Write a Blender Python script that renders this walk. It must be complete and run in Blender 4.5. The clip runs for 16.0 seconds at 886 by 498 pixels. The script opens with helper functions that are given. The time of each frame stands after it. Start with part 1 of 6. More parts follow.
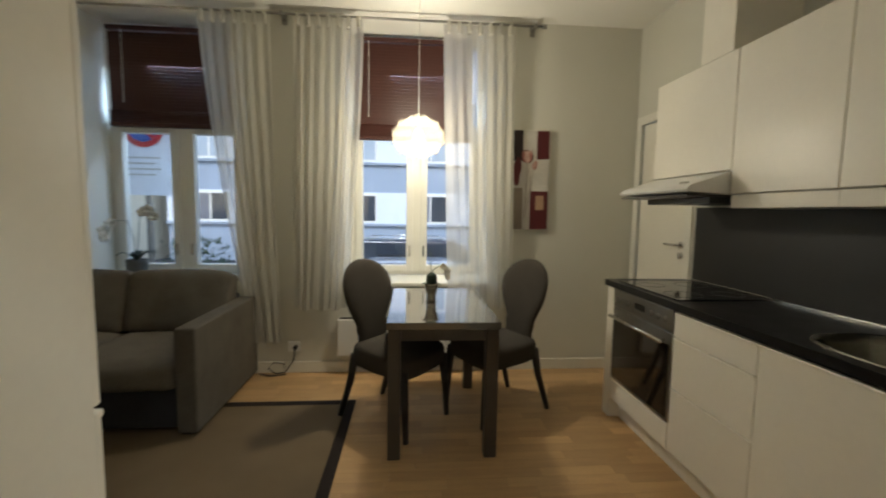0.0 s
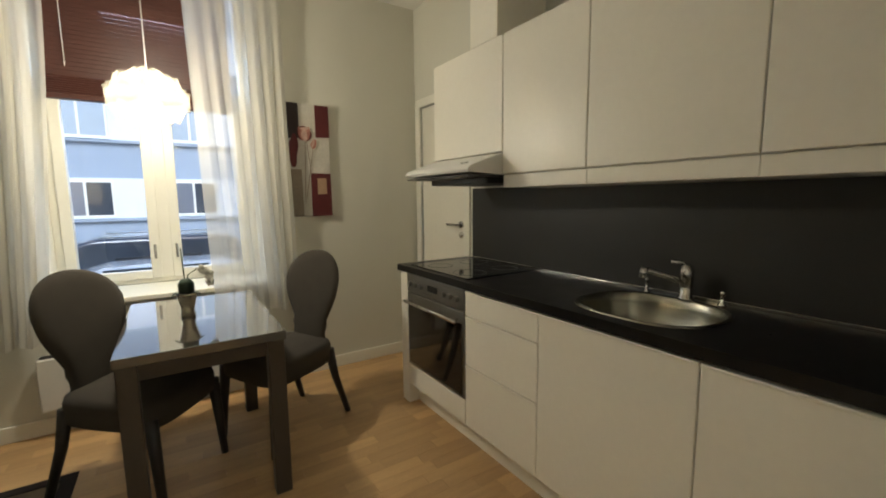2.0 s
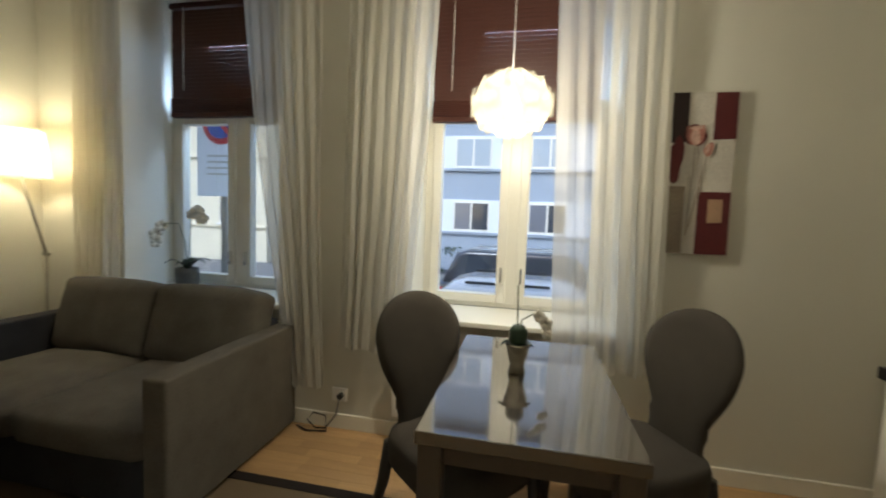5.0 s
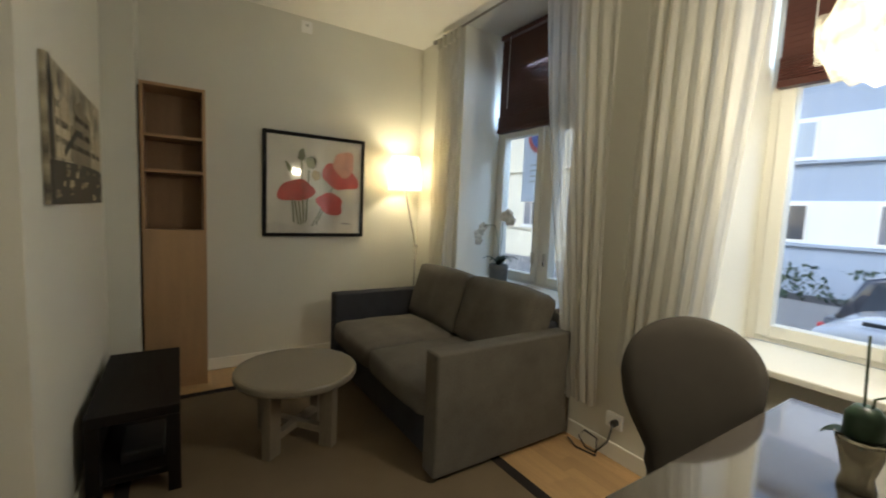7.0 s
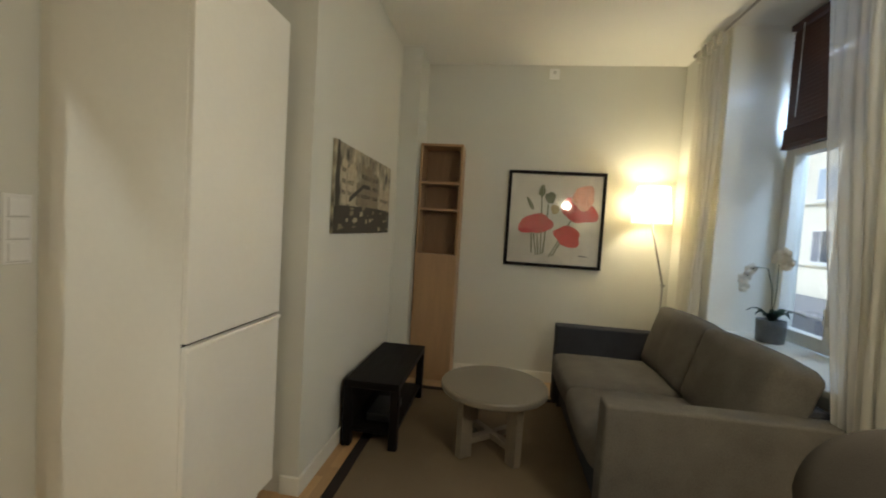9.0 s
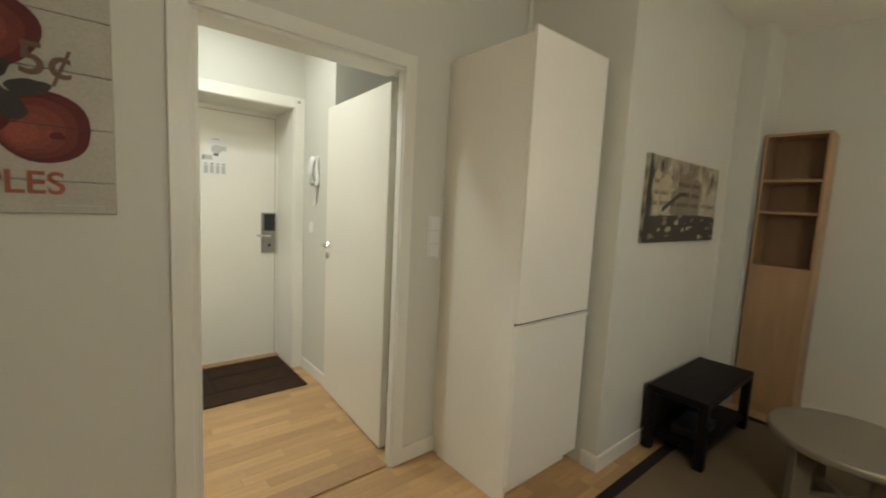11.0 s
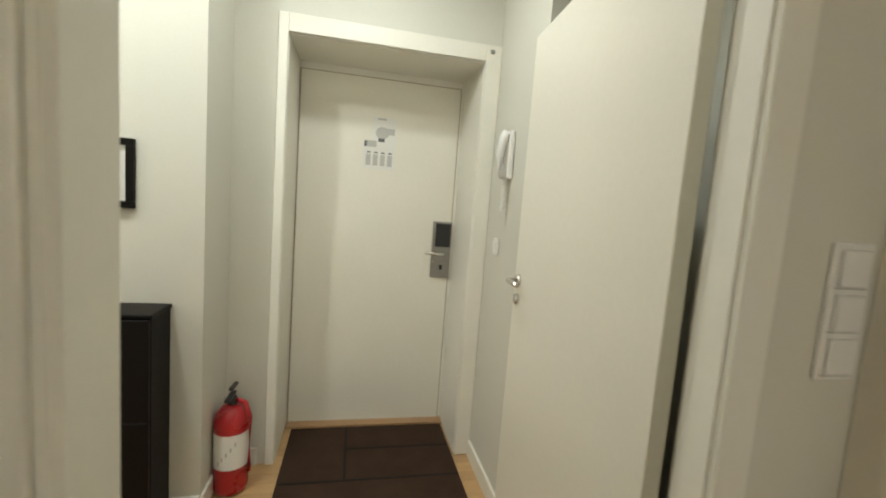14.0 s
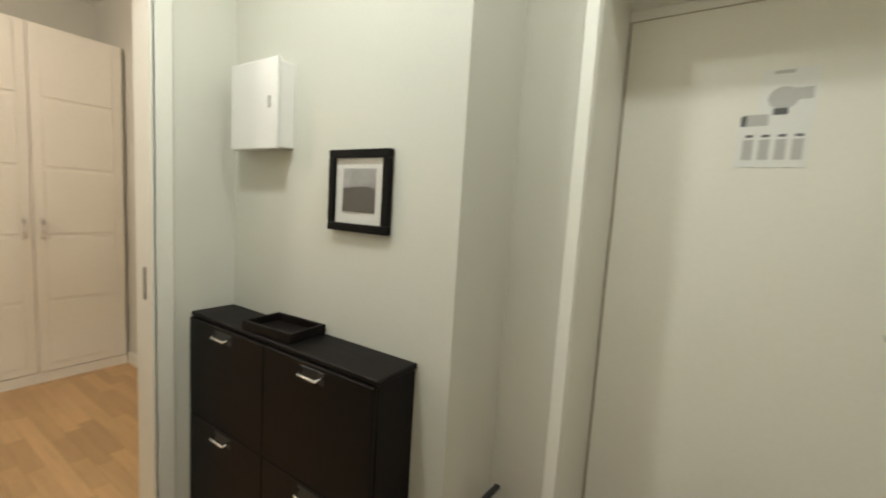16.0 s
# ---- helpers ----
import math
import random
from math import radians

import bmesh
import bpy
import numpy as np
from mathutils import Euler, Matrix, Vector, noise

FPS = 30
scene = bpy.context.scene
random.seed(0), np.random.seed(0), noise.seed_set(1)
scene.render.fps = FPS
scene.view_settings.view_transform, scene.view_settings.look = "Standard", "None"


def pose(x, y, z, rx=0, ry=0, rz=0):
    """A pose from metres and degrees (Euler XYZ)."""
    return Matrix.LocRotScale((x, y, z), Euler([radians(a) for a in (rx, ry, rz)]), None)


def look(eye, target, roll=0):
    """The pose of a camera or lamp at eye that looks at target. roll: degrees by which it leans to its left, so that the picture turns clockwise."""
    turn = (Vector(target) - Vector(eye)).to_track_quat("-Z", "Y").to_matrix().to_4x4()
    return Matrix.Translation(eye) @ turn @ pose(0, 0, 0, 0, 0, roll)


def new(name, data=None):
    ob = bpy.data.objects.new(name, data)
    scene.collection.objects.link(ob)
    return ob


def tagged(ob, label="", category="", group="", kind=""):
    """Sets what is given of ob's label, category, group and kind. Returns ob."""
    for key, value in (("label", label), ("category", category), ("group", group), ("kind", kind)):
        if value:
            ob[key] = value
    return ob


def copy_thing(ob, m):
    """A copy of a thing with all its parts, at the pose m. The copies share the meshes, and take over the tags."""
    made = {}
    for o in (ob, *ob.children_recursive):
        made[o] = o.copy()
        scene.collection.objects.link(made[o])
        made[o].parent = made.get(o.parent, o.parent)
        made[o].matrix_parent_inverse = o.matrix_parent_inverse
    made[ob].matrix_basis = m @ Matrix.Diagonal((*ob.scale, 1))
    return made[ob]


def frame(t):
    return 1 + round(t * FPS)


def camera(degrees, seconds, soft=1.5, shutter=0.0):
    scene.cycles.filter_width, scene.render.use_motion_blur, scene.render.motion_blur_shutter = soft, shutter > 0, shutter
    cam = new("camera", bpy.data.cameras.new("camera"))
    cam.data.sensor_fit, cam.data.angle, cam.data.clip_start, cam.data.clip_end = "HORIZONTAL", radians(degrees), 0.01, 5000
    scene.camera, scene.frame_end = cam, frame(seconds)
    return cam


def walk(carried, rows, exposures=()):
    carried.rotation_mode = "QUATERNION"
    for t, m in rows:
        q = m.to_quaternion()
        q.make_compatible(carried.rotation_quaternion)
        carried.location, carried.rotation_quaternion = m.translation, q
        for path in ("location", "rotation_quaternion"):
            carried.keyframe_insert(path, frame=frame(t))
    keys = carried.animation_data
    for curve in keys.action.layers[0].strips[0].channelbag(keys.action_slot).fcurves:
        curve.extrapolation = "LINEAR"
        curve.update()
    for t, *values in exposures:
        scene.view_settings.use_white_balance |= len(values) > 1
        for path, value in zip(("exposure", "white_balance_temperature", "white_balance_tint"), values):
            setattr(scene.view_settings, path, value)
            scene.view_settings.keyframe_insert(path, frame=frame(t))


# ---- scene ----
cam = camera(93.9, 16.0, soft=1.9, shutter=0.4)
PATH = [
    (0, (0.365, 0.299, 1.299), (0.523, 2.285, 1.121), 0.9),
    (0.5, (0.296, 0.341, 1.313), (0.858, 2.254, 1.155), 0.9),
    (1, (0.311, 0.374, 1.319), (1.141, 2.184, 1.131), 0.4),
    (1.5, (0.379, 0.421, 1.295), (1.403, 2.124, 1.067), 0.4),
    (2, (0.466, 0.562, 1.286), (1.552, 2.224, 1.045), -0.6),
    (2.5, (0.519, 0.705, 1.291), (1.556, 2.406, 1.112), 0.3),
    (3, (0.512, 0.811, 1.29), (1.415, 2.588, 1.129), 2.0),
    (3.5, (0.497, 0.997, 1.296), (1.204, 2.863, 1.154), 2.4),
    (4, (0.46, 1.132, 1.297), (0.927, 3.073, 1.163), 2.6),
    (4.5, (0.476, 1.223, 1.295), (0.515, 3.217, 1.143), 2.1),
    (5, (0.515, 1.331, 1.303), (0.117, 3.286, 1.152), 2.2),
    (5.2, (0.528, 1.367, 1.296), (-0.018, 3.286, 1.15), 2.3),
    (7.3, (0.758, 1.691, 1.288), (-1.018, 2.593, 1.106), 2.4),
    (7.5, (0.789, 1.722, 1.283), (-1.04, 2.511, 1.106), 2.4),
    (8, (0.874, 1.827, 1.326), (-1.069, 2.276, 1.169), 2.5),
    (8.5, (0.894, 1.996, 1.343), (-1.102, 2.035, 1.226), 3.1),
    (9, (0.927, 2.154, 1.322), (-1.053, 1.89, 1.218), 3.5),
    (9.5, (1.064, 2.298, 1.343), (-0.842, 1.694, 1.29), 3.3),
    (10, (1.161, 2.381, 1.401), (-0.573, 1.385, 1.373), 3.1),
    (10.2, (1.197, 2.393, 1.427), (-0.441, 1.245, 1.379), 2.9),
    (12.3, (0.956, 2.031, 1.346), (0.097, 0.253, 1.029), 3.2),
    (12.5, (0.914, 1.947, 1.337), (0.099, 0.146, 1.035), 3.5),
    (13, (0.81, 1.654, 1.355), (0.044, -0.175, 1.097), 3.8),
    (13.5, (0.703, 1.362, 1.34), (0.062, -0.521, 1.135), 3.4),
    (14, (0.57, 1.118, 1.354), (0.147, -0.827, 1.155), 4.3),
    (14.5, (0.522, 0.851, 1.341), (0.23, -1.119, 1.162), 4.4),
    (15, (0.555, 0.61, 1.359), (0.622, -1.386, 1.249), 4.1),
    (15.5, (0.571, 0.455, 1.348), (1.178, -1.446, 1.211), 3.4),
    (16, (0.564, 0.295, 1.36), (1.658, -1.367, 1.157), 3.5),
]
walk(cam, [(t, look(eye, target, roll)) for t, eye, target, roll in PATH], exposures=[(0.0, 1.1), (1.0, 1.3), (3.5, 1.3), (4.5, 1.2), (5.2, 1.05), (7.3, 1.35), (8.2, 1.5), (9.2, 1.5), (10.2, 1.45), (12.3, 1.55), (14.0, 1.4), (16.0, 1.2)])

# ---- world and light ----
world = bpy.data.worlds.new("dusk_sky")
scene.world = world
world.use_nodes = True
wn = world.node_tree.nodes
sky = wn.new("ShaderNodeTexSky")
sky.sky_type = "NISHITA"
sky.sun_disc = False
sky.sun_elevation, sky.sun_rotation = radians(45), radians(180)
world.node_tree.links.new(sky.outputs["Color"], wn["Background"].inputs["Color"])
wn["Background"].inputs["Strength"].default_value = 0.15


def lamp(name, kind, m, power, colour, size=0.05):
    data = bpy.data.lights.new(name, kind)
    data.energy, data.color = power, colour
    if kind == "POINT":
        data.shadow_soft_size = size
    if kind == "SUN":
        data.angle = radians(size)
    if kind == "AREA" and isinstance(size, tuple):
        data.shape, data.size, data.size_y = "RECTANGLE", *size
    elif kind == "AREA":
        data.shape, data.size = "DISK", size
    ob = new(name, data)
    ob.matrix_world = m
    return ob


WARM = (1.0, 0.915, 0.72)
lamp("sun", "SUN", look((0, 0, 40), (6, 30, 10)), 0.8, (0.68, 0.83, 1.0), 14)
lamp("pendant_bulb", "POINT", pose(0.415, 3.2, 1.80), 30, WARM, 0.06)
lamp("floor_lamp_bulb", "POINT", pose(-2.62, 3.36, 1.63), 5.5, (1.0, 0.88, 0.60), 0.04)
# first: inferred hall lamp; second: unseen fill added to even the light
for hx, hy, hw in ((1.50, 0.02, 5.6), (0.55, -0.30, 3.2)):
    lamp("hall_bulb_and_fill", "AREA", pose(hx, hy, 2.64), hw, (0.94, 1.0, 0.96), 0.16)
# fill lamps added in the upper part of both window openings, imitating skylight
for wx, sw in ((-1.55, 11), (0.42, 11)):
    lamp("window_fill", "AREA", look((wx, 4.13, 2.32), (wx, 3.2, 1.0)), sw, (0.48, 0.70, 1.0), (0.45, 0.5))
# unseen lamp without a fixture, added to brighten the bedroom
lamp("bedroom_fill", "POINT", pose(3.3, 0.6, 2.45), 14, (1.0, 0.88, 0.78), 0.12)


# ---- materials ----
def material(name, colour, rough=0.6, metal=0.0, vary=0.06, scale=6.0, fine=90.0, bump=0.02, spec=0.5, coat=0.0,
             stretch=(1, 1, 1), island=0.0, obrandom=0.0, spread=None):
    """A surface with variation at two scales, and a fine relief."""
    m = bpy.data.materials.new(name)
    m.use_nodes = True
    nt = m.node_tree
    n, ln = nt.nodes, nt.links
    b = n["Principled BSDF"]
    b.inputs["Roughness"].default_value = rough
    b.inputs["Metallic"].default_value = metal
    b.inputs["Specular IOR Level"].default_value = spec
    b.inputs["Coat Weight"].default_value = coat
    tc = n.new("ShaderNodeTexCoord")
    mp = n.new("ShaderNodeMapping")
    mp.inputs["Scale"].default_value = stretch
    ln.new(tc.outputs["Object"], mp.inputs["Vector"])
    broad = n.new("ShaderNodeTexNoise")
    broad.inputs["Scale"].default_value = scale
    broad.inputs["Detail"].default_value = 4
    grain = n.new("ShaderNodeTexNoise")
    grain.inputs["Scale"].default_value = fine
    grain.inputs["Detail"].default_value = 3
    for t in (broad, grain):
        ln.new(mp.outputs["Vector"], t.inputs["Vector"])
    add = n.new("ShaderNodeMath")
    add.operation = "ADD"
    ln.new(broad.outputs["Fac"], add.inputs[0])
    ln.new(grain.outputs["Fac"], add.inputs[1])
    last = add.outputs[0]
    rng = n.new("ShaderNodeMapRange")
    rng.inputs["From Min"].default_value, rng.inputs["From Max"].default_value = 0.6, 1.4
    rng.inputs["To Min"].default_value, rng.inputs["To Max"].default_value = 1 - vary, 1 + vary
    ln.new(last, rng.inputs["Value"])
    value = rng.outputs["Result"]
    if island or obrandom:
        src = n.new("ShaderNodeObjectInfo").outputs["Random"] if obrandom else n.new("ShaderNodeNewGeometry").outputs["Random Per Island"]
        r2 = n.new("ShaderNodeMapRange")
        amt = obrandom or island
        r2.inputs["To Min"].default_value, r2.inputs["To Max"].default_value = 1 - amt, 1 + amt
        ln.new(src, r2.inputs["Value"])
        mul = n.new("ShaderNodeMath")
        mul.operation = "MULTIPLY"
        ln.new(value, mul.inputs[0])
        ln.new(r2.outputs["Result"], mul.inputs[1])
        value = mul.outputs[0]
    mix = n.new("ShaderNodeVectorMath")
    mix.operation = "SCALE"
    mix.inputs[0].default_value = colour
    ln.new(value, mix.inputs["Scale"])
    ln.new(mix.outputs["Vector"], b.inputs["Base Color"])
    rr = n.new("ShaderNodeMapRange")
    rr.inputs["To Min"].default_value, rr.inputs["To Max"].default_value = max(0.0, rough - 0.06), min(1.0, rough + 0.06)
    ln.new(broad.outputs["Fac"], rr.inputs["Value"])
    ln.new(rr.outputs["Result"], b.inputs["Roughness"])
    if bump:
        bp = n.new("ShaderNodeBump")
        bp.inputs["Strength"].default_value = min(1.0, bump * 10)
        bp.inputs["Distance"].default_value = 0.0015
        ln.new(grain.outputs["Fac"], bp.inputs["Height"])
        ln.new(bp.outputs["Normal"], b.inputs["Normal"])
    return m


def glowing(name, colour, strength, rough=0.5):
    m = material(name, colour, rough)
    b = m.node_tree.nodes["Principled BSDF"]
    b.inputs["Emission Color"].default_value = (*colour, 1)
    b.inputs["Emission Strength"].default_value = strength
    return m


def fabric_sheer(name, colour, clear, through_light):
    """Thin cloth: part weave, part light passing through, part open gaps."""
    m = bpy.data.materials.new(name)
    m.use_nodes = True
    n, ln = m.node_tree.nodes, m.node_tree.links
    n.remove(n["Principled BSDF"])
    d, t, o = n.new("ShaderNodeBsdfDiffuse"), n.new("ShaderNodeBsdfTranslucent"), n.new("ShaderNodeBsdfTransparent")
    tc, nz = n.new("ShaderNodeTexCoord"), n.new("ShaderNodeTexNoise")
    mp = n.new("ShaderNodeMapping")
    mp.inputs["Scale"].default_value = (60, 60, 4)
    nz.inputs["Scale"].default_value = 1.0
    ln.new(tc.outputs["Object"], mp.inputs["Vector"])
    ln.new(mp.outputs["Vector"], nz.inputs["Vector"])
    rng = n.new("ShaderNodeMapRange")
    rng.inputs["To Min"].default_value, rng.inputs["To Max"].default_value = 0.92, 1.05
    ln.new(nz.outputs["Fac"], rng.inputs["Value"])
    sc = n.new("ShaderNodeVectorMath")
    sc.operation = "SCALE"
    sc.inputs[0].default_value = colour
    ln.new(rng.outputs["Result"], sc.inputs["Scale"])
    for s in (d, t):
        ln.new(sc.outputs["Vector"], s.inputs["Color"])
    a, b = n.new("ShaderNodeMixShader"), n.new("ShaderNodeMixShader")
    a.inputs["Fac"].default_value, b.inputs["Fac"].default_value = through_light, clear
    ln.new(d.outputs[0], a.inputs[1])
    ln.new(t.outputs[0], a.inputs[2])
    ln.new(a.outputs[0], b.inputs[1])
    ln.new(o.outputs[0], b.inputs[2])
    ln.new(b.outputs[0], n["Material Output"].inputs["Surface"])
    return m


def clear_glass(name, tint=(1, 1, 1), gloss=0.06, rough=0.0):
    m = bpy.data.materials.new(name)
    m.use_nodes = True
    n, ln = m.node_tree.nodes, m.node_tree.links
    n.remove(n["Principled BSDF"])
    o, g, mx, fr = (n.new("ShaderNodeBsdfTransparent"), n.new("ShaderNodeBsdfGlossy"), n.new("ShaderNodeMixShader"), n.new("ShaderNodeLayerWeight"))
    o.inputs["Color"].default_value = (*tint, 1)
    g.inputs["Roughness"].default_value = rough
    fr.inputs["Blend"].default_value = 0.16
    rng = n.new("ShaderNodeMapRange")
    rng.inputs["To Min"].default_value, rng.inputs["To Max"].default_value = gloss * 0.5, 0.7
    ln.new(fr.outputs["Facing"], rng.inputs["Value"])
    ln.new(rng.outputs["Result"], mx.inputs["Fac"])
    ln.new(o.outputs[0], mx.inputs[1])
    ln.new(g.outputs[0], mx.inputs[2])
    ln.new(mx.outputs[0], n["Material Output"].inputs["Surface"])
    return m


M_WALL = material("wall_paint", (0.66, 0.645, 0.57), 0.7, vary=0.03, scale=2, fine=160, bump=0.02)
M_CEIL = material("ceiling_paint", (0.80, 0.78, 0.72), 0.8, vary=0.02, scale=2, fine=120, bump=0.02)
M_TRIM = material("white_trim_paint", (0.80, 0.78, 0.70), 0.35, vary=0.02, scale=5, fine=60, bump=0.008)
M_DOOR = material("door_paint", (0.80, 0.77, 0.68), 0.38, vary=0.025, scale=3, fine=50, bump=0.01)
M_CAB = material("cabinet_lacquer", (0.88, 0.84, 0.75), 0.36, vary=0.02, scale=3, fine=40, bump=0.006)
M_COUNTER = material("black_laminate", (0.011, 0.0105, 0.0105), 0.30, vary=0.25, scale=12, fine=300, bump=0.01, spec=0.3)
M_SPLASH = material("black_splash_panel", (0.023, 0.022, 0.021), 0.45, vary=0.15, scale=5, fine=200, bump=0.008)
M_STEEL = material("brushed_steel", (0.36, 0.35, 0.33), 0.30, 1.0, vary=0.08, scale=5, fine=80, stretch=(1, 1, 12), bump=0.01)
M_CHROME = material("chrome", (0.75, 0.74, 0.72), 0.12, 1.0, vary=0.03, bump=0)
M_BLACKGLASS = material("black_glass", (0.010, 0.010, 0.011), 0.06, vary=0.1, bump=0, spec=0.7)
M_OVENGLASS = material("oven_glass", (0.018, 0.014, 0.011), 0.05, vary=0.1, bump=0, spec=0.9)
M_OAK = material("oak_floor", (0.50, 0.315, 0.150), 0.36, vary=0.16, scale=3.5, fine=42, stretch=(1, 9, 9), bump=0.012, island=0.15)
M_OAKP = material("oak_stave", (0.50, 0.315, 0.150), 0.36, vary=0.16, scale=3.5, fine=42, stretch=(1, 9, 9), bump=0.012, obrandom=0.15)
M_JOINT = material("floor_joint", (0.16, 0.085, 0.04), 0.6)
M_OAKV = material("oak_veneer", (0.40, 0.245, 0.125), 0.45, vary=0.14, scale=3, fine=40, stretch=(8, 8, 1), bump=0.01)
# the same veneer darkened, painting the shade inside the open shelves
M_OAKSHADE = material("oak_veneer_shaded", (0.25, 0.145, 0.075), 0.5, vary=0.14, scale=3, fine=40, stretch=(8, 8, 1), bump=0.01)
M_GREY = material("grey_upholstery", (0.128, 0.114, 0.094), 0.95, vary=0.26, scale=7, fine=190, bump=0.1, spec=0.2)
# darker copy of the sofa grey, with shade put into the colour
M_GREYSHADE = material("shaded_upholstery", (0.045, 0.045, 0.050), 0.95, vary=0.26, scale=7, fine=190, bump=0.1, spec=0.2)
M_CHAIRC = material("chair_cloth", (0.058, 0.050, 0.041), 0.95, vary=0.12, scale=12, fine=460, bump=0.07, spec=0.2)
M_LEG = material("dark_leg_wood", (0.018, 0.015, 0.013), 0.4, vary=0.2, scale=6, fine=60, bump=0.01)
M_TABLE = material("grey_brown_table", (0.075, 0.064, 0.053), 0.09, vary=0.12, scale=4, fine=50, stretch=(8, 1, 8), bump=0.004, spec=0.9, coat=1.0)
M_TLEG = material("table_leg_wood", (0.062, 0.048, 0.037), 0.4, vary=0.15, scale=4, fine=50, stretch=(6, 6, 1), bump=0.01)
M_BLACKW = material("black_brown_wood", (0.007, 0.0052, 0.0045), 0.5, vary=0.25, scale=5, fine=50, stretch=(1, 6, 6), bump=0.012, spec=0.16)
M_COFFEE = material("washed_oak_top", (0.20, 0.172, 0.13), 0.36, vary=0.06, scale=5, fine=70, bump=0.002, coat=0.0)
M_COFLEG = material("grey_oak_leg", (0.21, 0.17, 0.12), 0.55, vary=0.18, scale=4, fine=50, stretch=(6, 6, 1), bump=0.02)
M_RUG = material("sisal_rug", (0.175, 0.13, 0.082), 0.95, vary=0.12, scale=4, fine=260, bump=0.1, spec=0.1)
M_RUGB = material("rug_border", (0.030, 0.024, 0.022), 0.9, vary=0.15, scale=8, fine=260, bump=0.08, spec=0.1)
M_MAT = material("brown_mat", (0.050, 0.030, 0.020), 0.95, vary=0.25, scale=9, fine=300, bump=0.1, spec=0.1)
M_MATL = material("mat_groove", (0.004, 0.003, 0.002), 0.95)
M_SLAT = material("mahogany_slat", (0.060, 0.014, 0.008), 0.45, vary=0.2, scale=4, fine=40, stretch=(1, 8, 8), bump=0.01)
M_CURTAIN = fabric_sheer("curtain_cloth", (0.74, 0.72, 0.66), 0.10, 0.62)
M_SHEER = fabric_sheer("sheer_cloth", (0.84, 0.82, 0.77), 0.40, 0.6)
M_GLASS = clear_glass("window_glass")
M_PICGLASS = clear_glass("picture_glass", gloss=0.1)
M_BLACKF = material("black_frame", (0.008, 0.007, 0.006), 0.5, vary=0.2, scale=6, fine=50, spec=0.12)
M_WHITE = material("white_plastic", (0.80, 0.79, 0.76), 0.35, vary=0.02)
M_PAPER = material("paper_white", (0.78, 0.77, 0.73), 0.8, vary=0.03)
M_RED = material("red_paint", (0.42, 0.018, 0.022), 0.28, vary=0.06)
M_BLACK = material("black_plastic", (0.015, 0.015, 0.016), 0.4)
M_LEAF = material("leaf_green", (0.018, 0.045, 0.022), 0.4, vary=0.25, scale=20)
M_STEM = material("stem_green", (0.06, 0.085, 0.03), 0.5, vary=0.2)
M_PETAL = material("white_petal", (0.78, 0.75, 0.68), 0.6, vary=0.05)
M_POT = material("grey_ceramic", (0.12, 0.125, 0.122), 0.4, vary=0.25, scale=12)
M_SILVER = material("mercury_vase", (0.50, 0.47, 0.38), 0.16, 0.9, vary=0.2, scale=20)


# ---- builders ----
def part(name, bm, mat, parent=None, label="", smooth=False):
    """Links a bmesh as one mesh object, as a thing of its own or under a parent."""
    me = bpy.data.meshes.new(name)
    bm.to_mesh(me)
    bm.free()
    if smooth:
        me.polygons.foreach_set("use_smooth", [True] * len(me.polygons))
    for m in (mat if isinstance(mat, (list, tuple)) else [mat]):
        me.materials.append(m)
    ob = new(name, me)
    if parent is not None:
        ob.parent = parent
    if label:
        ob["label"] = label
    return ob


def empty(name, m=None):
    ob = new(name)
    ob.empty_display_size = 0.1
    if m is not None:
        ob.matrix_world = m
    return ob


def setting(ob, label, category):
    return tagged(ob, label, category, kind="structure")


def box(x0, x1, y0, y1, z0, z1, bevel=0.0, seg=1, bm=None):
    """A box, with rounded edges where bevel is given; added to bm if there is one."""
    b = bmesh.new()
    bmesh.ops.create_cube(b, size=1)
    for v in b.verts:
        v.co = ((x0 + x1) / 2 + v.co.x * (x1 - x0), (y0 + y1) / 2 + v.co.y * (y1 - y0), (z0 + z1) / 2 + v.co.z * (z1 - z0))
    if bevel:
        bmesh.ops.bevel(b, geom=b.edges[:], offset=bevel, segments=seg, profile=0.5, affect="EDGES")
    return b if bm is None else merge(bm, b)


def merge(bm, other, m=None):
    me = bpy.data.meshes.new("tmp")
    if m is not None:
        bmesh.ops.transform(other, matrix=m, verts=other.verts[:])
    other.to_mesh(me)
    other.free()
    bm.from_mesh(me)
    bpy.data.meshes.remove(me)
    return bm


def turned(profile, sides=24, cap=True):
    """A solid of revolution round z from (radius, height) pairs."""
    b = bmesh.new()
    rings = [[b.verts.new((r * math.cos(math.tau * i / sides), r * math.sin(math.tau * i / sides), z)) for i in range(sides)] for r, z in profile]
    for lo, hi in zip(rings, rings[1:]):
        for i in range(sides):
            j = (i + 1) % sides
            b.faces.new((lo[i], lo[j], hi[j], hi[i]))
    if cap:
        b.faces.new(rings[0][::-1])
        b.faces.new(rings[-1])
    return b


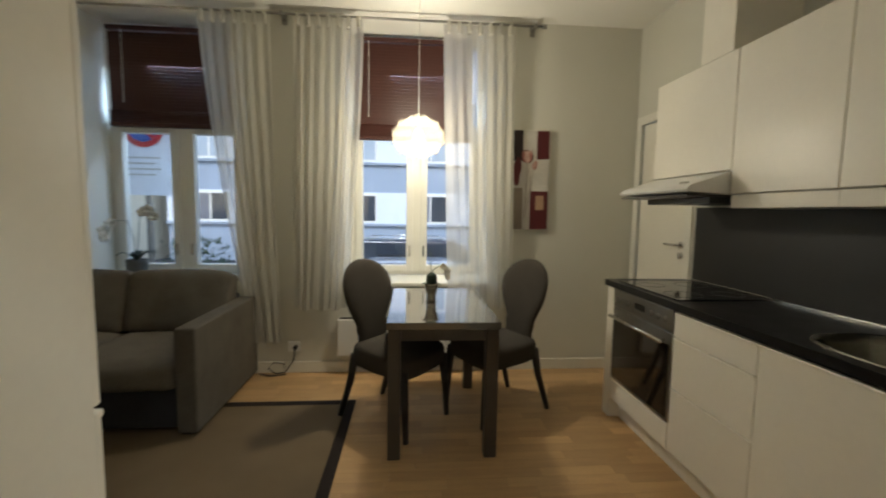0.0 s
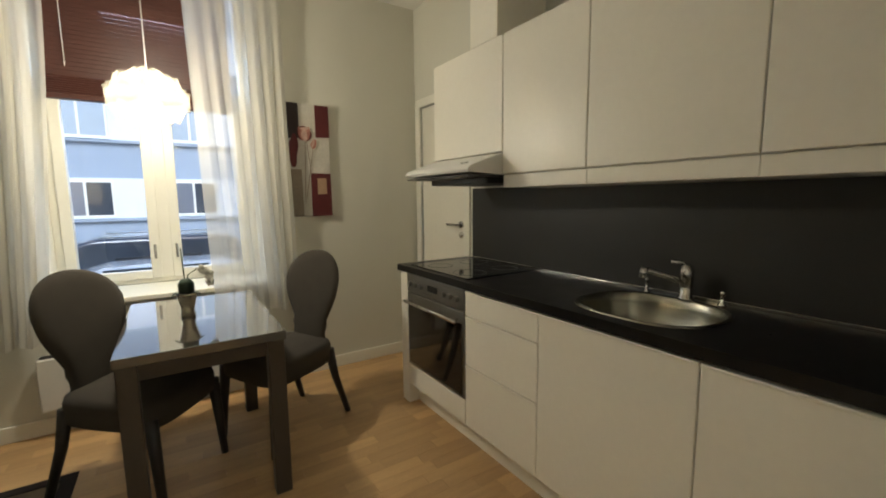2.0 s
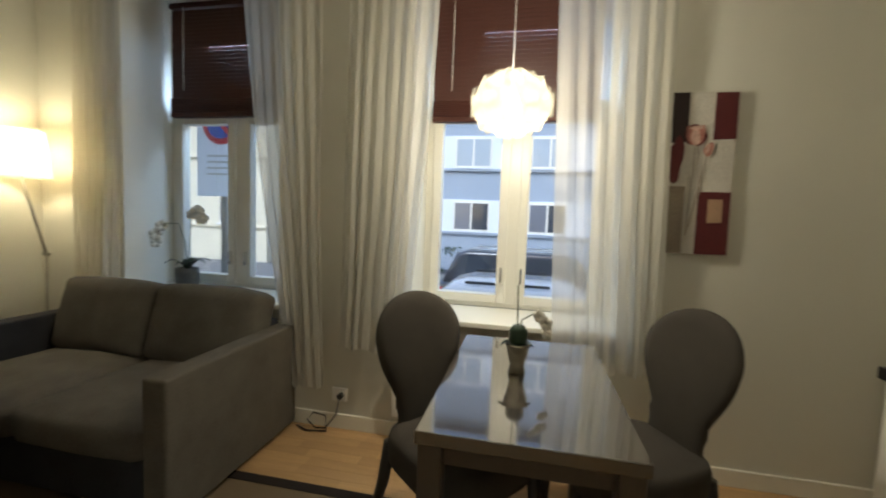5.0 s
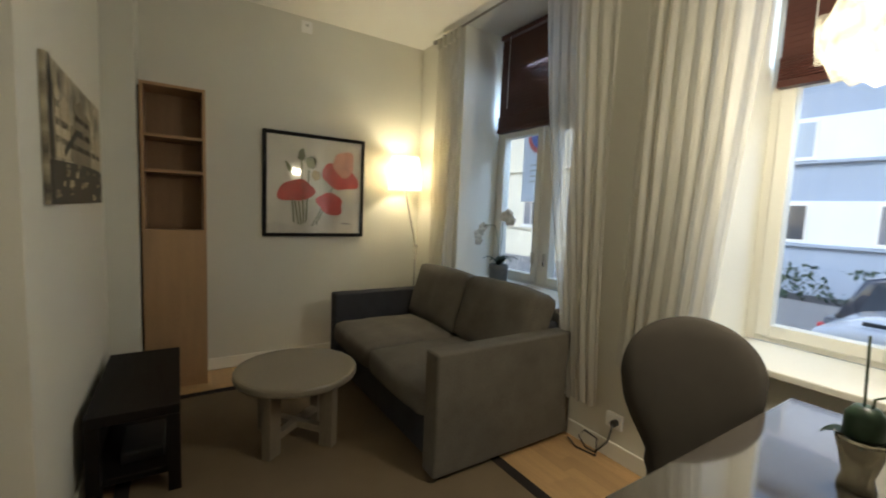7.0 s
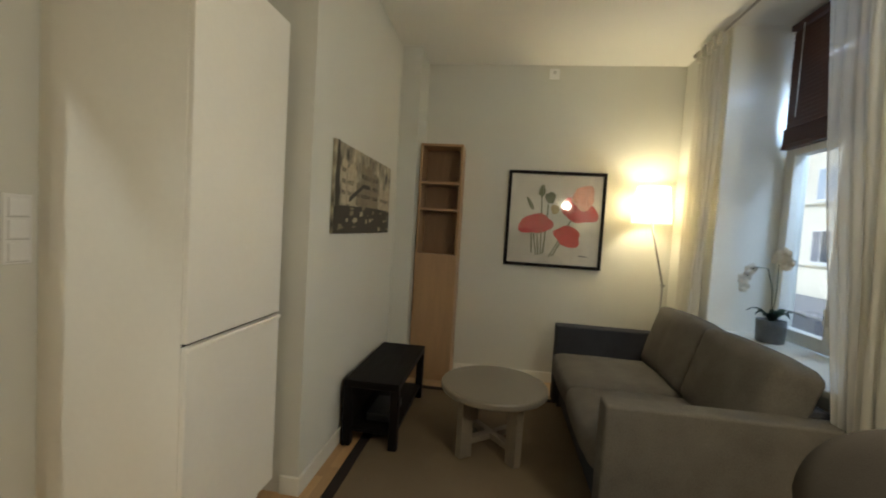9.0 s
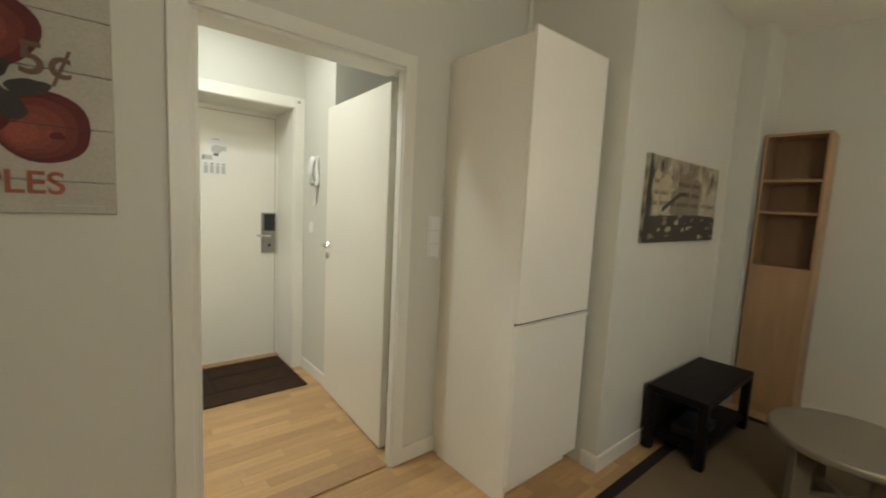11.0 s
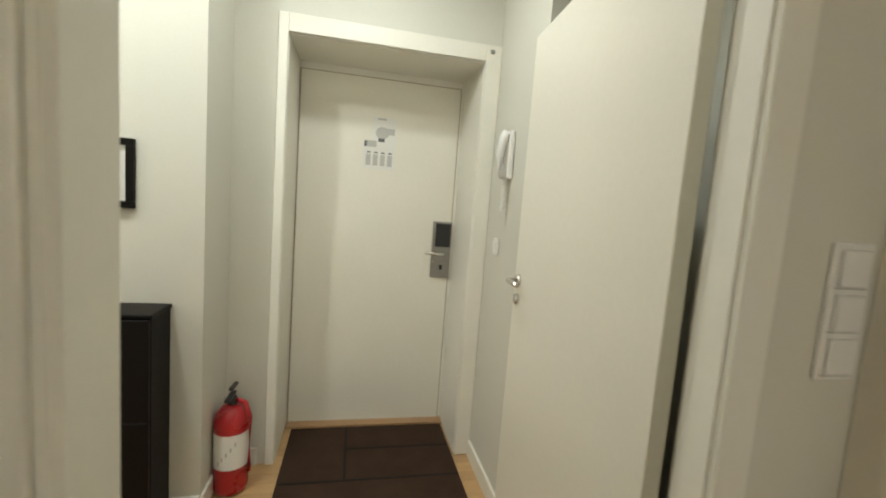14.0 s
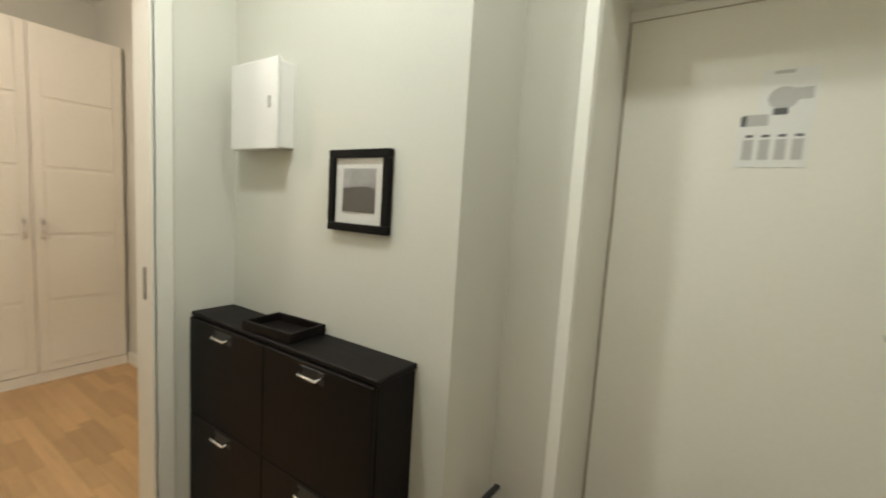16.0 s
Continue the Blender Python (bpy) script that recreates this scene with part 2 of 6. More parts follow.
def tube(points, radius, sides=8, taper=1.0):
    """A round bar along points."""
    b = bmesh.new()
    pts = [Vector(p) for p in points]
    rings = []
    for k, p in enumerate(pts):
        d = (pts[min(k + 1, len(pts) - 1)] - pts[max(k - 1, 0)]).normalized()
        u = d.orthogonal().normalized() if abs(d.z) > 0.999 else d.cross(Vector((0, 0, 1))).normalized()
        w = d.cross(u)
        r = radius * (1 + (taper - 1) * k / (len(pts) - 1))
        rings.append([b.verts.new(p + r * (u * math.cos(math.tau * i / sides) + w * math.sin(math.tau * i / sides))) for i in range(sides)])
    for lo, hi in zip(rings, rings[1:]):
        for i in range(sides):
            j = (i + 1) % sides
            b.faces.new((lo[i], lo[j], hi[j], hi[i]))
    b.faces.new(rings[0][::-1])
    b.faces.new(rings[-1])
    bmesh.ops.recalc_face_normals(b, faces=b.faces[:])
    return b


def slab(outline, depth, bevel=0.0, seg=2):
    """A flat outline in x and z, thickened along +y."""
    b = bmesh.new()
    f = b.faces.new([b.verts.new((x, 0, z)) for x, z in outline])
    out = bmesh.ops.extrude_face_region(b, geom=[f])
    bmesh.ops.translate(b, verts=[v for v in out["geom"] if isinstance(v, bmesh.types.BMVert)], vec=(0, depth, 0))
    bmesh.ops.recalc_face_normals(b, faces=b.faces[:])
    if bevel:
        rim = [e for e in b.edges if len({len(f.verts) for f in e.link_faces} | {0}) > 2 or abs(e.verts[0].co.y - e.verts[1].co.y) < 1e-6]
        bmesh.ops.bevel(b, geom=rim, offset=bevel, segments=seg, profile=0.5, affect="EDGES")
    return b


def wall_with_holes(axis, a0, a1, t0, t1, z0, z1, holes):
    """A wall along x or y between t0 and t1, with openings (from, to, bottom, top) right through it."""
    b = bmesh.new()

    def piece(p0, p1, q0, q1):
        if p1 - p0 > 1e-4 and q1 - q0 > 1e-4:
            if axis == "x":
                box(p0, p1, t0, t1, q0, q1, bm=b)
            else:
                box(t0, t1, p0, p1, q0, q1, bm=b)
    at = a0
    for h0, h1, low, high in sorted(holes):
        piece(at, h0, z0, z1)
        piece(h0, h1, z0, low)
        piece(h0, h1, high, z1)
        at = h1
    piece(at, a1, z0, z1)
    bmesh.ops.remove_doubles(b, verts=b.verts[:], dist=1e-5)
    return b


# ---- shell ----
CEIL = 2.775
NORTH, EAST, WEST, SOUTH = 3.605, 2.195, -2.81, 0.60
WIN = [(-1.55, 0.585), (0.42, 0.585)]
setting(part("floor", box(-3.0, 4.9, -1.6, 4.1, -0.12, -0.012), M_JOINT), "oak parquet floor with staggered staves", "floor")
setting(part("ceiling", box(-3.0, 4.9, -1.6, 4.1, CEIL, CEIL + 0.15), M_CEIL), "smooth white painted ceiling", "ceiling")
setting(part("wall_north", wall_with_holes("x", -3.0, 2.4, NORTH, 4.15, -1.0, CEIL, [(c - w, c + w, 0.70, CEIL) for c, w in WIN]), M_WALL),
        "thick pale grey-green outer wall with deep window recesses", "wall")
setting(part("wall_west", box(-3.0, WEST, 1.0, NORTH, -0.012, CEIL), M_WALL), "pale grey-green painted wall", "wall")
setting(part("wall_east", wall_with_holes("y", SOUTH, NORTH, EAST, EAST + 0.12, -0.012, CEIL, [(2.90, 3.53, -0.012, 2.02)]), M_WALL), "pale grey-green painted wall with a door", "wall")
b = wall_with_holes("x", -0.86, 2.36, 0.46, 0.56, -0.012, CEIL, [(-0.082, 0.905, -0.012, 2.06)])
merge(b, wall_with_holes("x", -0.86, 2.36, 0.56, SOUTH, -0.012, CEIL, [(0.0, 0.905, -0.012, 2.06)]))
setting(part("wall_south", b, M_WALL), "pale painted wall with a doorway to the hall", "wall")
b = box(-2.44, -0.892, 0.62, 1.28, -0.012, CEIL)
setting(part("wall_picture", b, M_WALL), "pale painted wall block beside the fridge", "wall")
setting(part("wall_pier", box(WEST, -2.44, 0.62, 1.44, -0.012, CEIL), M_WALL), "narrow painted pier beside the bookcase", "wall")
setting(part("wall_niche_back", box(-0.892, -0.86, 0.46, 0.62, -0.012, CEIL), M_WALL), "painted wall behind the fridge", "wall")
setting(part("wall_hall_west", box(-0.25, -0.115, -1.6, -0.42, -0.012, CEIL), M_WALL), "pale painted hall wall", "wall")
setting(part("wall_niche_south", box(-0.86, -0.25, -0.55, -0.42, -0.012, CEIL), M_WALL), "side wall of the niche behind the open door", "wall")
setting(part("wall_niche_west", box(-0.92, -0.86, -0.55, 0.60, -0.012, CEIL), M_WALL), "back wall of the niche behind the open door", "wall")
setting(part("wall_entrance", wall_with_holes("x", -0.115, 1.14, -1.42, -0.985, -0.012, CEIL, [(-0.045, 0.921, -0.012, 2.11)]), M_WALL), "painted wall round the deep entrance recess", "wall")
setting(part("wall_hall_south", box(1.14, 2.22, -1.42, -0.652, -0.012, CEIL), M_WALL), "pale painted hall wall behind the shoe cabinet", "wall")
setting(part("wall_hall_east", wall_with_holes("y", -1.42, 0.46, 2.22, 2.34, -0.012, CEIL, [(-0.36, 0.40, -0.012, 2.06)]), M_WALL), "painted hall wall with a doorway to the bedroom", "wall")
setting(part("wall_bedroom_south", box(2.34, 4.9, -1.15, -1.0, -0.012, CEIL), M_WALL), "white painted bedroom wall", "wall")
setting(part("wall_bedroom_east", box(4.86, 4.98, -1.0, 1.8, -0.012, CEIL), M_WALL), "white painted bedroom wall", "wall")
setting(part("wall_bedroom_north", box(2.34, 4.9, 1.7, 1.8, -0.012, CEIL), M_WALL), "white painted bedroom wall", "wall")
setting(part("wall_bedroom_west", box(2.315, 2.34, 0.46, 1.7, -0.012, CEIL), M_WALL), "white painted bedroom wall", "wall")


def baseboard(x0, x1, y0, y1):
    setting(part("baseboard", box(x0, x1, y0, y1, 0.0, 0.09, 0.004, 2), M_TRIM), "white painted baseboard", "baseboard")


baseboard(WEST, WEST + 0.014, 1.82, NORTH)
baseboard(WEST + 0.014, EAST, NORTH - 0.014, NORTH)
baseboard(-2.44, -0.892, 1.28, 1.294)
baseboard(-0.892, -0.878, 1.19, 1.294)
baseboard(-0.86, -0.066, SOUTH, SOUTH + 0.014)
baseboard(-0.115, -0.101, -0.96, -0.42)
baseboard(1.126, 1.14, -0.97, -0.652)
baseboard(0.99, 1.126, -0.985, -0.971)
baseboard(1.14, 1.25, -0.652, -0.638)
baseboard(2.36, 4.29, -1.0, -0.986)


def casing(name, axis, a0, a1, face, top, width, out, label):
    """A door casing: two stiles and a head on a wall's face."""
    b = bmesh.new()
    for p0, p1, q0, q1 in ((a0 - width, a0, 0, top + width), (a1, a1 + width, 0, top + width), (a0, a1, top, top + width)):
        f0, f1 = sorted((face, face + out))
        if axis == "x":
            box(p0, p1, f0, f1, q0, q1, 0.004, 2, bm=b)
        else:
            box(f0, f1, p0, p1, q0, q1, 0.004, 2, bm=b)
    return setting(part(name, b, M_TRIM), label, "trim")


casing("trim_doorway", "x", 0.0, 0.905, SOUTH, 2.06, 0.066, 0.016, "white painted casing round the hall doorway")
casing("trim_doorway_hall", "x", -0.082, 0.905, 0.46, 2.06, 0.066, -0.016, "white painted casing round the hall doorway")
b = box(-0.001, 0.006, 0.557, 0.604, 0, 2.06, 0.002)
box(0.891, 0.906, 0.456, 0.604, 0, 2.06, 0.002, bm=b)
box(0.006, 0.891, 0.456, 0.604, 2.045, 2.061, 0.002, bm=b)
box(-0.083, -0.077, 0.456, 0.556, 0, 2.06, 0.002, bm=b)
box(0.875, 0.891, 0.515, 0.604, 0, 2.045, 0.002, bm=b)
setting(part("trim_jamb", b, M_TRIM), "white painted door lining with a rebate", "trim")
setting(part("trim_threshold", box(0.014, 0.891, 0.47, 0.59, 0.0, 0.012, 0.004, 2), M_OAKV), "oak threshold strip in the doorway", "trim")


# ---- doors ----
M_PRINT = material("print_grey", (0.50, 0.49, 0.46), 0.7)
M_PRINTD = material("print_dark", (0.13, 0.13, 0.13), 0.7)
M_GASKET = material("tan_gasket", (0.40, 0.32, 0.22), 0.8)


def lever(name, at, out, along, parent=None):
    """A lever handle on a rose, with a key rose below; out and along are unit vectors."""
    o, a, c = Vector(out), Vector(along), Vector(at)
    b = tube([c, c + o * 0.012], 0.024, 16)
    merge(b, tube([c + o * 0.01, c + o * 0.05, c + o * 0.052 + a * 0.02, c + o * 0.05 + a * 0.115], 0.009, 10))
    merge(b, tube([c - Vector((0, 0, 0.075)), c - Vector((0, 0, 0.075)) + o * 0.012], 0.022, 16))
    return part(name, b, M_CHROME, parent, "brushed steel lever handle", True)


# hall door, standing open against the hall wall
hinge, far_end = Vector((-0.026, 0.440, 0)), Vector((-0.082, -0.458, 0))
turn = math.degrees(math.atan2(far_end.y - hinge.y, far_end.x - hinge.x))
hall_door = setting(empty("door_hall", pose(hinge.x, hinge.y, 0, 0, 0, turn)), "plain cream painted interior door standing wide open", "door")
part("leaf", box(0, 0.90, -0.040, 0.0, 0.012, 2.035, 0.003, 2), M_DOOR, hall_door)
for z in (0.25, 1.80):
    b = tube([(-0.006, -0.046, z), (-0.006, -0.046, z + 0.09)], 0.007, 10)
    box(-0.003, 0.001, -0.044, -0.008, z, z + 0.09, bm=b)
    part("hinge", b, M_WHITE, hall_door, "pale painted hinge")
lever("handle", (0.845, 0.0, 1.09), (0, 1, 0), (-1, 0, 0), hall_door)

# front door in its deep recess
front_door = setting(empty("door_entrance", pose(0, 0, 0)), "white flush entrance door with an electronic lock", "door")
part("leaf", box(-0.008, 0.899, -1.40, -1.36, 0.014, 2.056, 0.003, 2), M_DOOR, front_door)
b = box(-0.029, -0.009, -1.372, -1.3665, 0.014, 2.064)
box(0.900, 0.9062, -1.372, -1.3665, 0.014, 2.064, bm=b)
box(-0.009, 0.900, -1.372, -1.3665, 2.057, 2.064, bm=b)
part("gasket", b, M_GASKET, front_door, "tan rubber door gasket")
b = box(-0.012, 0.104, -1.362, -1.342, 0.925, 1.268, 0.004, 2)
lock = part("lock_plate", b, M_STEEL, front_door, "brushed steel electronic lock plate")
part("reader", box(-0.004, 0.088, -1.343, -1.330, 1.115, 1.258, 0.005, 2), M_BLACK, lock, "glossy black card reader")
b = tube([(0.045, -1.344, 1.075), (0.045, -1.295, 1.075), (0.06, -1.29, 1.075), (0.155, -1.29, 1.078)], 0.009, 10)
part("lever", b, M_CHROME, lock, smooth=True)
part("thumb_turn", box(0.035, 0.052, -1.343, -1.330, 0.975, 1.005, 0.003), M_BLACK, lock)
b = box(-0.045, -0.012, -1.42, -1.365, 0, 2.108, 0.003)
box(0.907, 0.921, -1.42, -1.365, 0, 2.108, 0.003, bm=b)
box(-0.012, 0.907, -1.42, -1.365, 2.060, 2.108, 0.003, bm=b)
setting(part("trim_entrance_frame", b, M_TRIM), "white door frame of the entrance", "trim")
b = box(-0.046, -0.030, -1.364, -0.99, 0, 2.108, 0.002)
box(0.9065, 0.9215, -1.364, -0.99, 0, 2.108, 0.002, bm=b)
box(-0.030, 0.9065, -1.364, -0.99, 2.096, 2.111, 0.002, bm=b)
setting(part("trim_entrance_lining", b, M_TRIM), "white painted lining of the entrance recess", "trim")
setting(part("trim_entrance_sill", box(-0.03, 0.906, -1.40, -1.30, 0, 0.016, 0.004, 2), M_OAKV), "oak threshold under the entrance door", "trim")
b = box(-0.114, -0.034, -0.985, -0.968, 0, 2.182, 0.004, 2)
box(0.909, 0.952, -0.985, -0.968, 0, 2.182, 0.004, 2, bm=b)
box(-0.034, 0.909, -0.985, -0.968, 2.100, 2.182, 0.004, 2, bm=b)
setting(part("trim_entrance_casing", b, M_TRIM), "wide white casing round the entrance recess", "trim")
part_sensor = part("door_sensor", box(-0.075, -0.052, -0.968, -0.960, 2.138, 2.158, 0.003), M_STEEL)
tagged(part_sensor, "tiny grey square sensor on the door casing", "sensor")

# leaflet stuck on the entrance door: unreadable print kept as bars
leaflet = tagged(empty("notice", pose(0, 0, -0.018)), "printed escape plan notice taped to the entrance door", "notice")
part("sheet", box(0.365, 0.545, -1.3595, -1.3575, 1.562, 1.70, 0), M_PAPER, leaflet)
part("header_sheet", box(0.36, 0.50, -1.3595, -1.3575, 1.70, 1.86, 0), M_PAPER, leaflet)
b = turned([(0.038, 0), (0.038, 0.001)], 24)
bmesh.ops.transform(b, matrix=pose(0.44, -1.3570, 1.772, 90) @ Matrix.Diagonal((1, 0.9, 1, 1)), verts=b.verts[:])
part("emblem", b, M_PRINT, leaflet)
for x0, x1, z0, z1, mt in ((0.37, 0.435, 1.765, 1.80, M_PRINT), (0.42, 0.47, 1.845, 1.855, M_PRINT), (0.425, 0.462, 1.722, 1.742, M_PRINTD), (0.47, 0.53, 1.69, 1.725, M_PRINT), (0.525, 0.54, 1.69, 1.722, M_PRINTD)):
    part("printed_block", box(x0, x1, -1.3577, -1.3566, z0, z1), mt, leaflet)
for i in range(4):
    part("printed_block", box(0.378 + i * 0.041, 0.405 + i * 0.041, -1.3577, -1.3566, 1.585, 1.648), M_PRINT, leaflet)
    part("printed_block", box(0.380 + i * 0.041, 0.400 + i * 0.041, -1.3577, -1.3566, 1.655, 1.663), M_PRINTD, leaflet)

# side door in the east wall
side_door = setting(empty("door_side", pose(0, 0, 0)), "plain cream painted door beside the kitchen", "door")
part("leaf", box(EAST + 0.012, EAST + 0.052, 2.915, 3.515, 0.008, 2.0, 0.003, 2), M_DOOR, side_door)
lever("handle", (EAST + 0.012, 2.975, 1.10), (-1, 0, 0), (0, 1, 0), side_door)
casing("trim_side_door", "y", 2.915, 3.515, EAST, 2.005, 0.065, -0.015, "cream painted casing of the side door")

# bedroom doorway
casing("trim_bedroom", "y", -0.35, 0.39, 2.22, 2.05, 0.068, -0.014, "white painted casing of the bedroom doorway")
b = box(2.206, 2.342, -0.361, -0.346, 0, 2.05, 0.002)
box(2.206, 2.342, 0.388, 0.401, 0, 2.05, 0.002, bm=b)
box(2.206, 2.342, -0.346, 0.388, 2.048, 2.061, 0.002, bm=b)
setting(part("trim_bedroom_lining", b, M_TRIM), "white lining of the bedroom doorway", "trim")
tagged(part("strike_plate", box(2.255, 2.275, -0.347, -0.343, 0.96, 1.08, 0.001), M_STEEL), "steel strike plate in the bedroom door lining", "strike plate")
bd = setting(empty("door_bedroom_side", pose(0, 0, 0)), "white painted door in the bedroom wall", "door")
part("leaf", box(3.05, 3.75, -1.0, -0.985, 0.01, 2.03, 0.003, 2), M_DOOR, bd)
casing("trim_bedroom_side", "x", 3.05, 3.75, -1.0, 2.04, 0.07, 0.022, "white painted casing of a bedroom door")


# ---- windows, blinds, curtains ----
def window(name, cx, half):
    """A casement window with two leaves under a transom, and a white inner sill."""
    w = setting(empty(name, pose(cx, 4.04, 0)), "white wooden casement window with two leaves", "window")
    z0, z1, tr = 0.735, CEIL - 0.002, 2.0
    b = box(-half, -half + 0.055, -0.035, 0.055, z0, z1, 0.004, 2)
    box(half - 0.055, half, -0.035, 0.055, z0, z1, 0.004, 2, bm=b)
    box(-half + 0.055, half - 0.055, -0.035, 0.055, z0, z0 + 0.03, 0.004, 2, bm=b)
    box(-half + 0.055, half - 0.055, -0.035, 0.055, z1 - 0.05, z1, 0.004, 2, bm=b)
    box(-half + 0.055, half - 0.055, -0.035, 0.055, tr - 0.035, tr + 0.045, 0.004, 2, bm=b)
    box(-0.035, 0.035, -0.035, 0.055, z0 + 0.03, tr - 0.035, 0.004, 2, bm=b)
    box(-0.035, 0.035, -0.035, 0.055, tr + 0.045, z1 - 0.05, 0.004, 2, bm=b)
    part("window_frame", b, M_TRIM, w)
    for s in (-1, 1):
        lo, hi = sorted((s * 0.032, s * (half - 0.052)))
        sash = bmesh.new()
        for p0, p1, q0, q1 in ((lo, lo + 0.06, z0 + 0.028, tr - 0.03), (hi - 0.06, hi, z0 + 0.028, tr - 0.03),
                               (lo + 0.06, hi - 0.06, z0 + 0.028, z0 + 0.085), (lo + 0.06, hi - 0.06, tr - 0.085, tr - 0.03)):
            box(p0, p1, -0.052, 0.02, q0, q1, 0.005, 2, bm=sash)
        leaf = part("sash", sash, M_TRIM, w)
        g = part("pane", box(lo + 0.055, hi - 0.055, -0.012, -0.008, z0 + 0.08, tr - 0.08), M_GLASS, leaf)
        g.visible_shadow = False
        c = s * 0.062
        part("window_handle", box(c - 0.008, c + 0.008, -0.078, -0.05, 0.90, 1.0, 0.004, 2), M_CHROME, leaf)
        lo, hi = sorted((s * 0.035, s * (half - 0.055)))
        g = part("pane", box(lo, hi, 0.005, 0.009, tr + 0.045, z1 - 0.05), M_GLASS, w)
        g.visible_shadow = False
    part("window_sill", box(-half + 0.002, half - 0.002, NORTH - 4.04 - 0.045, -0.036, 0.702, 0.734, 0.006, 2), M_TRIM, w)
    for s in (-1, 1):
        part("reveal_lining", box(min(s * half, s * (half - 0.012)), max(s * half, s * (half - 0.012)), NORTH - 4.04 + 0.002, -0.036, 0.735, z1, 0.002), M_TRIM, w)


def blind(cx, half, bottom):
    """A wooden venetian blind, half lowered, slats closed, with a bunched foot."""
    t = tagged(empty("venetian_blind", pose(cx, 3.955, 0)), "dark mahogany wooden venetian blind, half lowered and closed", "blind", "window blinds")
    top = CEIL - 0.03
    part("head_rail", box(-half, half, -0.03, 0.03, top - 0.035, top, 0.003, 2), M_SLAT, t)
    stack = bottom + 0.135
    n = int((top - 0.04 - stack) / 0.026)
    slat = box(-half, half, -0.004, 0.004, -0.019, 0.019, 0.0015)
    bmesh.ops.rotate(slat, verts=slat.verts[:], matrix=Matrix.Rotation(radians(14), 3, "X"))
    me = bpy.data.meshes.new("slat")
    slat.to_mesh(me)
    slat.free()
    me.materials.append(M_SLAT)
    for i in range(n):
        o = new("slat", me)
        o.parent, o.location = t, (0, random.uniform(-0.0015, 0.0015), stack + 0.015 + i * (top - 0.05 - stack) / n)
    for i in range(8):
        o = part("bunched_slat", box(-half, half, -0.022, 0.022, bottom + 0.035 + i * 0.0125, bottom + 0.045 + i * 0.0125, 0.002), M_SLAT, t)
    part("bottom_rail", box(-half, half, -0.026, 0.026, bottom, bottom + 0.032, 0.004, 2), M_SLAT, t)
    part("cord", tube([(-half + 0.12, -0.03, top - 0.03), (-half + 0.12, -0.032, stack + 0.05)], 0.0022, 6), M_WHITE, t, "white pull cord")


window("window_1", *WIN[0])
window("window_2", *WIN[1])
blind(-1.565, 0.505, 1.955)
blind(0.42 - 0.035, 0.50, 1.905)


def curtain(x0, x1, b0, b1, bottom, folds, label, sheer_from=None, sheer_to=None):
    """A pleated curtain panel from the rail down; top x0..x1, foot b0..b1; one stretch may be sheer."""
    t = tagged(empty("curtain", pose(0, 0, 0)), label, "curtain", "curtains on one rail")
    cols, rows_n, top = folds * 10, 26, 2.70
    rnd = random.Random(int((x0 + 5) * 100))
    amp = [rnd.uniform(0.6, 1.25) for _ in range(folds + 1)]
    shift = [rnd.uniform(-0.4, 0.4) for _ in range(folds + 1)]
    def build(c0, c1):
        b = bmesh.new()
        grid = []
        for r in range(rows_n + 1):
            v = r / rows_n
            line = []
            for c in range(c0, c1 + 1):
                u = c / cols
                k = min(int(u * folds), folds - 1)
                f = u * folds - k
                a = 0.012 * (amp[k] * (1 - f) + amp[k + 1] * f) * (0.55 + 0.45 * min(1, v * 4))
                ph = math.tau * (u * folds + shift[k] * v * (1 - f) + shift[k + 1] * v * f)
                e = v ** 1.4
                x = (x0 + (x1 - x0) * u) * (1 - e) + (b0 + (b1 - b0) * u) * e + 0.010 * math.sin(2 * ph + 1) * v
                y = NORTH - 0.085 + a * math.sin(ph) + 0.006 * math.sin(9 * v + 5 * u)
                z = top - (top - bottom - 0.012 * math.sin(ph * 0.5)) * v
                line.append(b.verts.new((x, y, z)))
            grid.append(line)
        for r in range(rows_n):
            for c in range(c1 - c0):
                b.faces.new((grid[r][c], grid[r][c + 1], grid[r + 1][c + 1], grid[r + 1][c]))
        return b
    cut0 = 0 if sheer_from is None else int(sheer_from * cols)
    cut1 = 0 if sheer_to is None else int(sheer_to * cols)
    if cut1 > cut0:
        part("sheer_panel", build(cut0, cut1), M_SHEER, t, "single sheer layer of cloth", True)
        if cut0 > 0:
            part("cloth", build(0, cut0), M_CURTAIN, t, smooth=True)
        if cut1 < cols:
            part("cloth", build(cut1, cols), M_CURTAIN, t, smooth=True)
    else:
        part("cloth", build(0, cols), M_CURTAIN, t, smooth=True)
    for i in range(folds):
        x = x0 + (x1 - x0) * (i + 0.5) / folds
        part("pinch_pleat", box(x - 0.012, x + 0.012, NORTH - 0.115, NORTH - 0.06, top - 0.07, top + 0.012, 0.005, 2), M_CURTAIN, t)


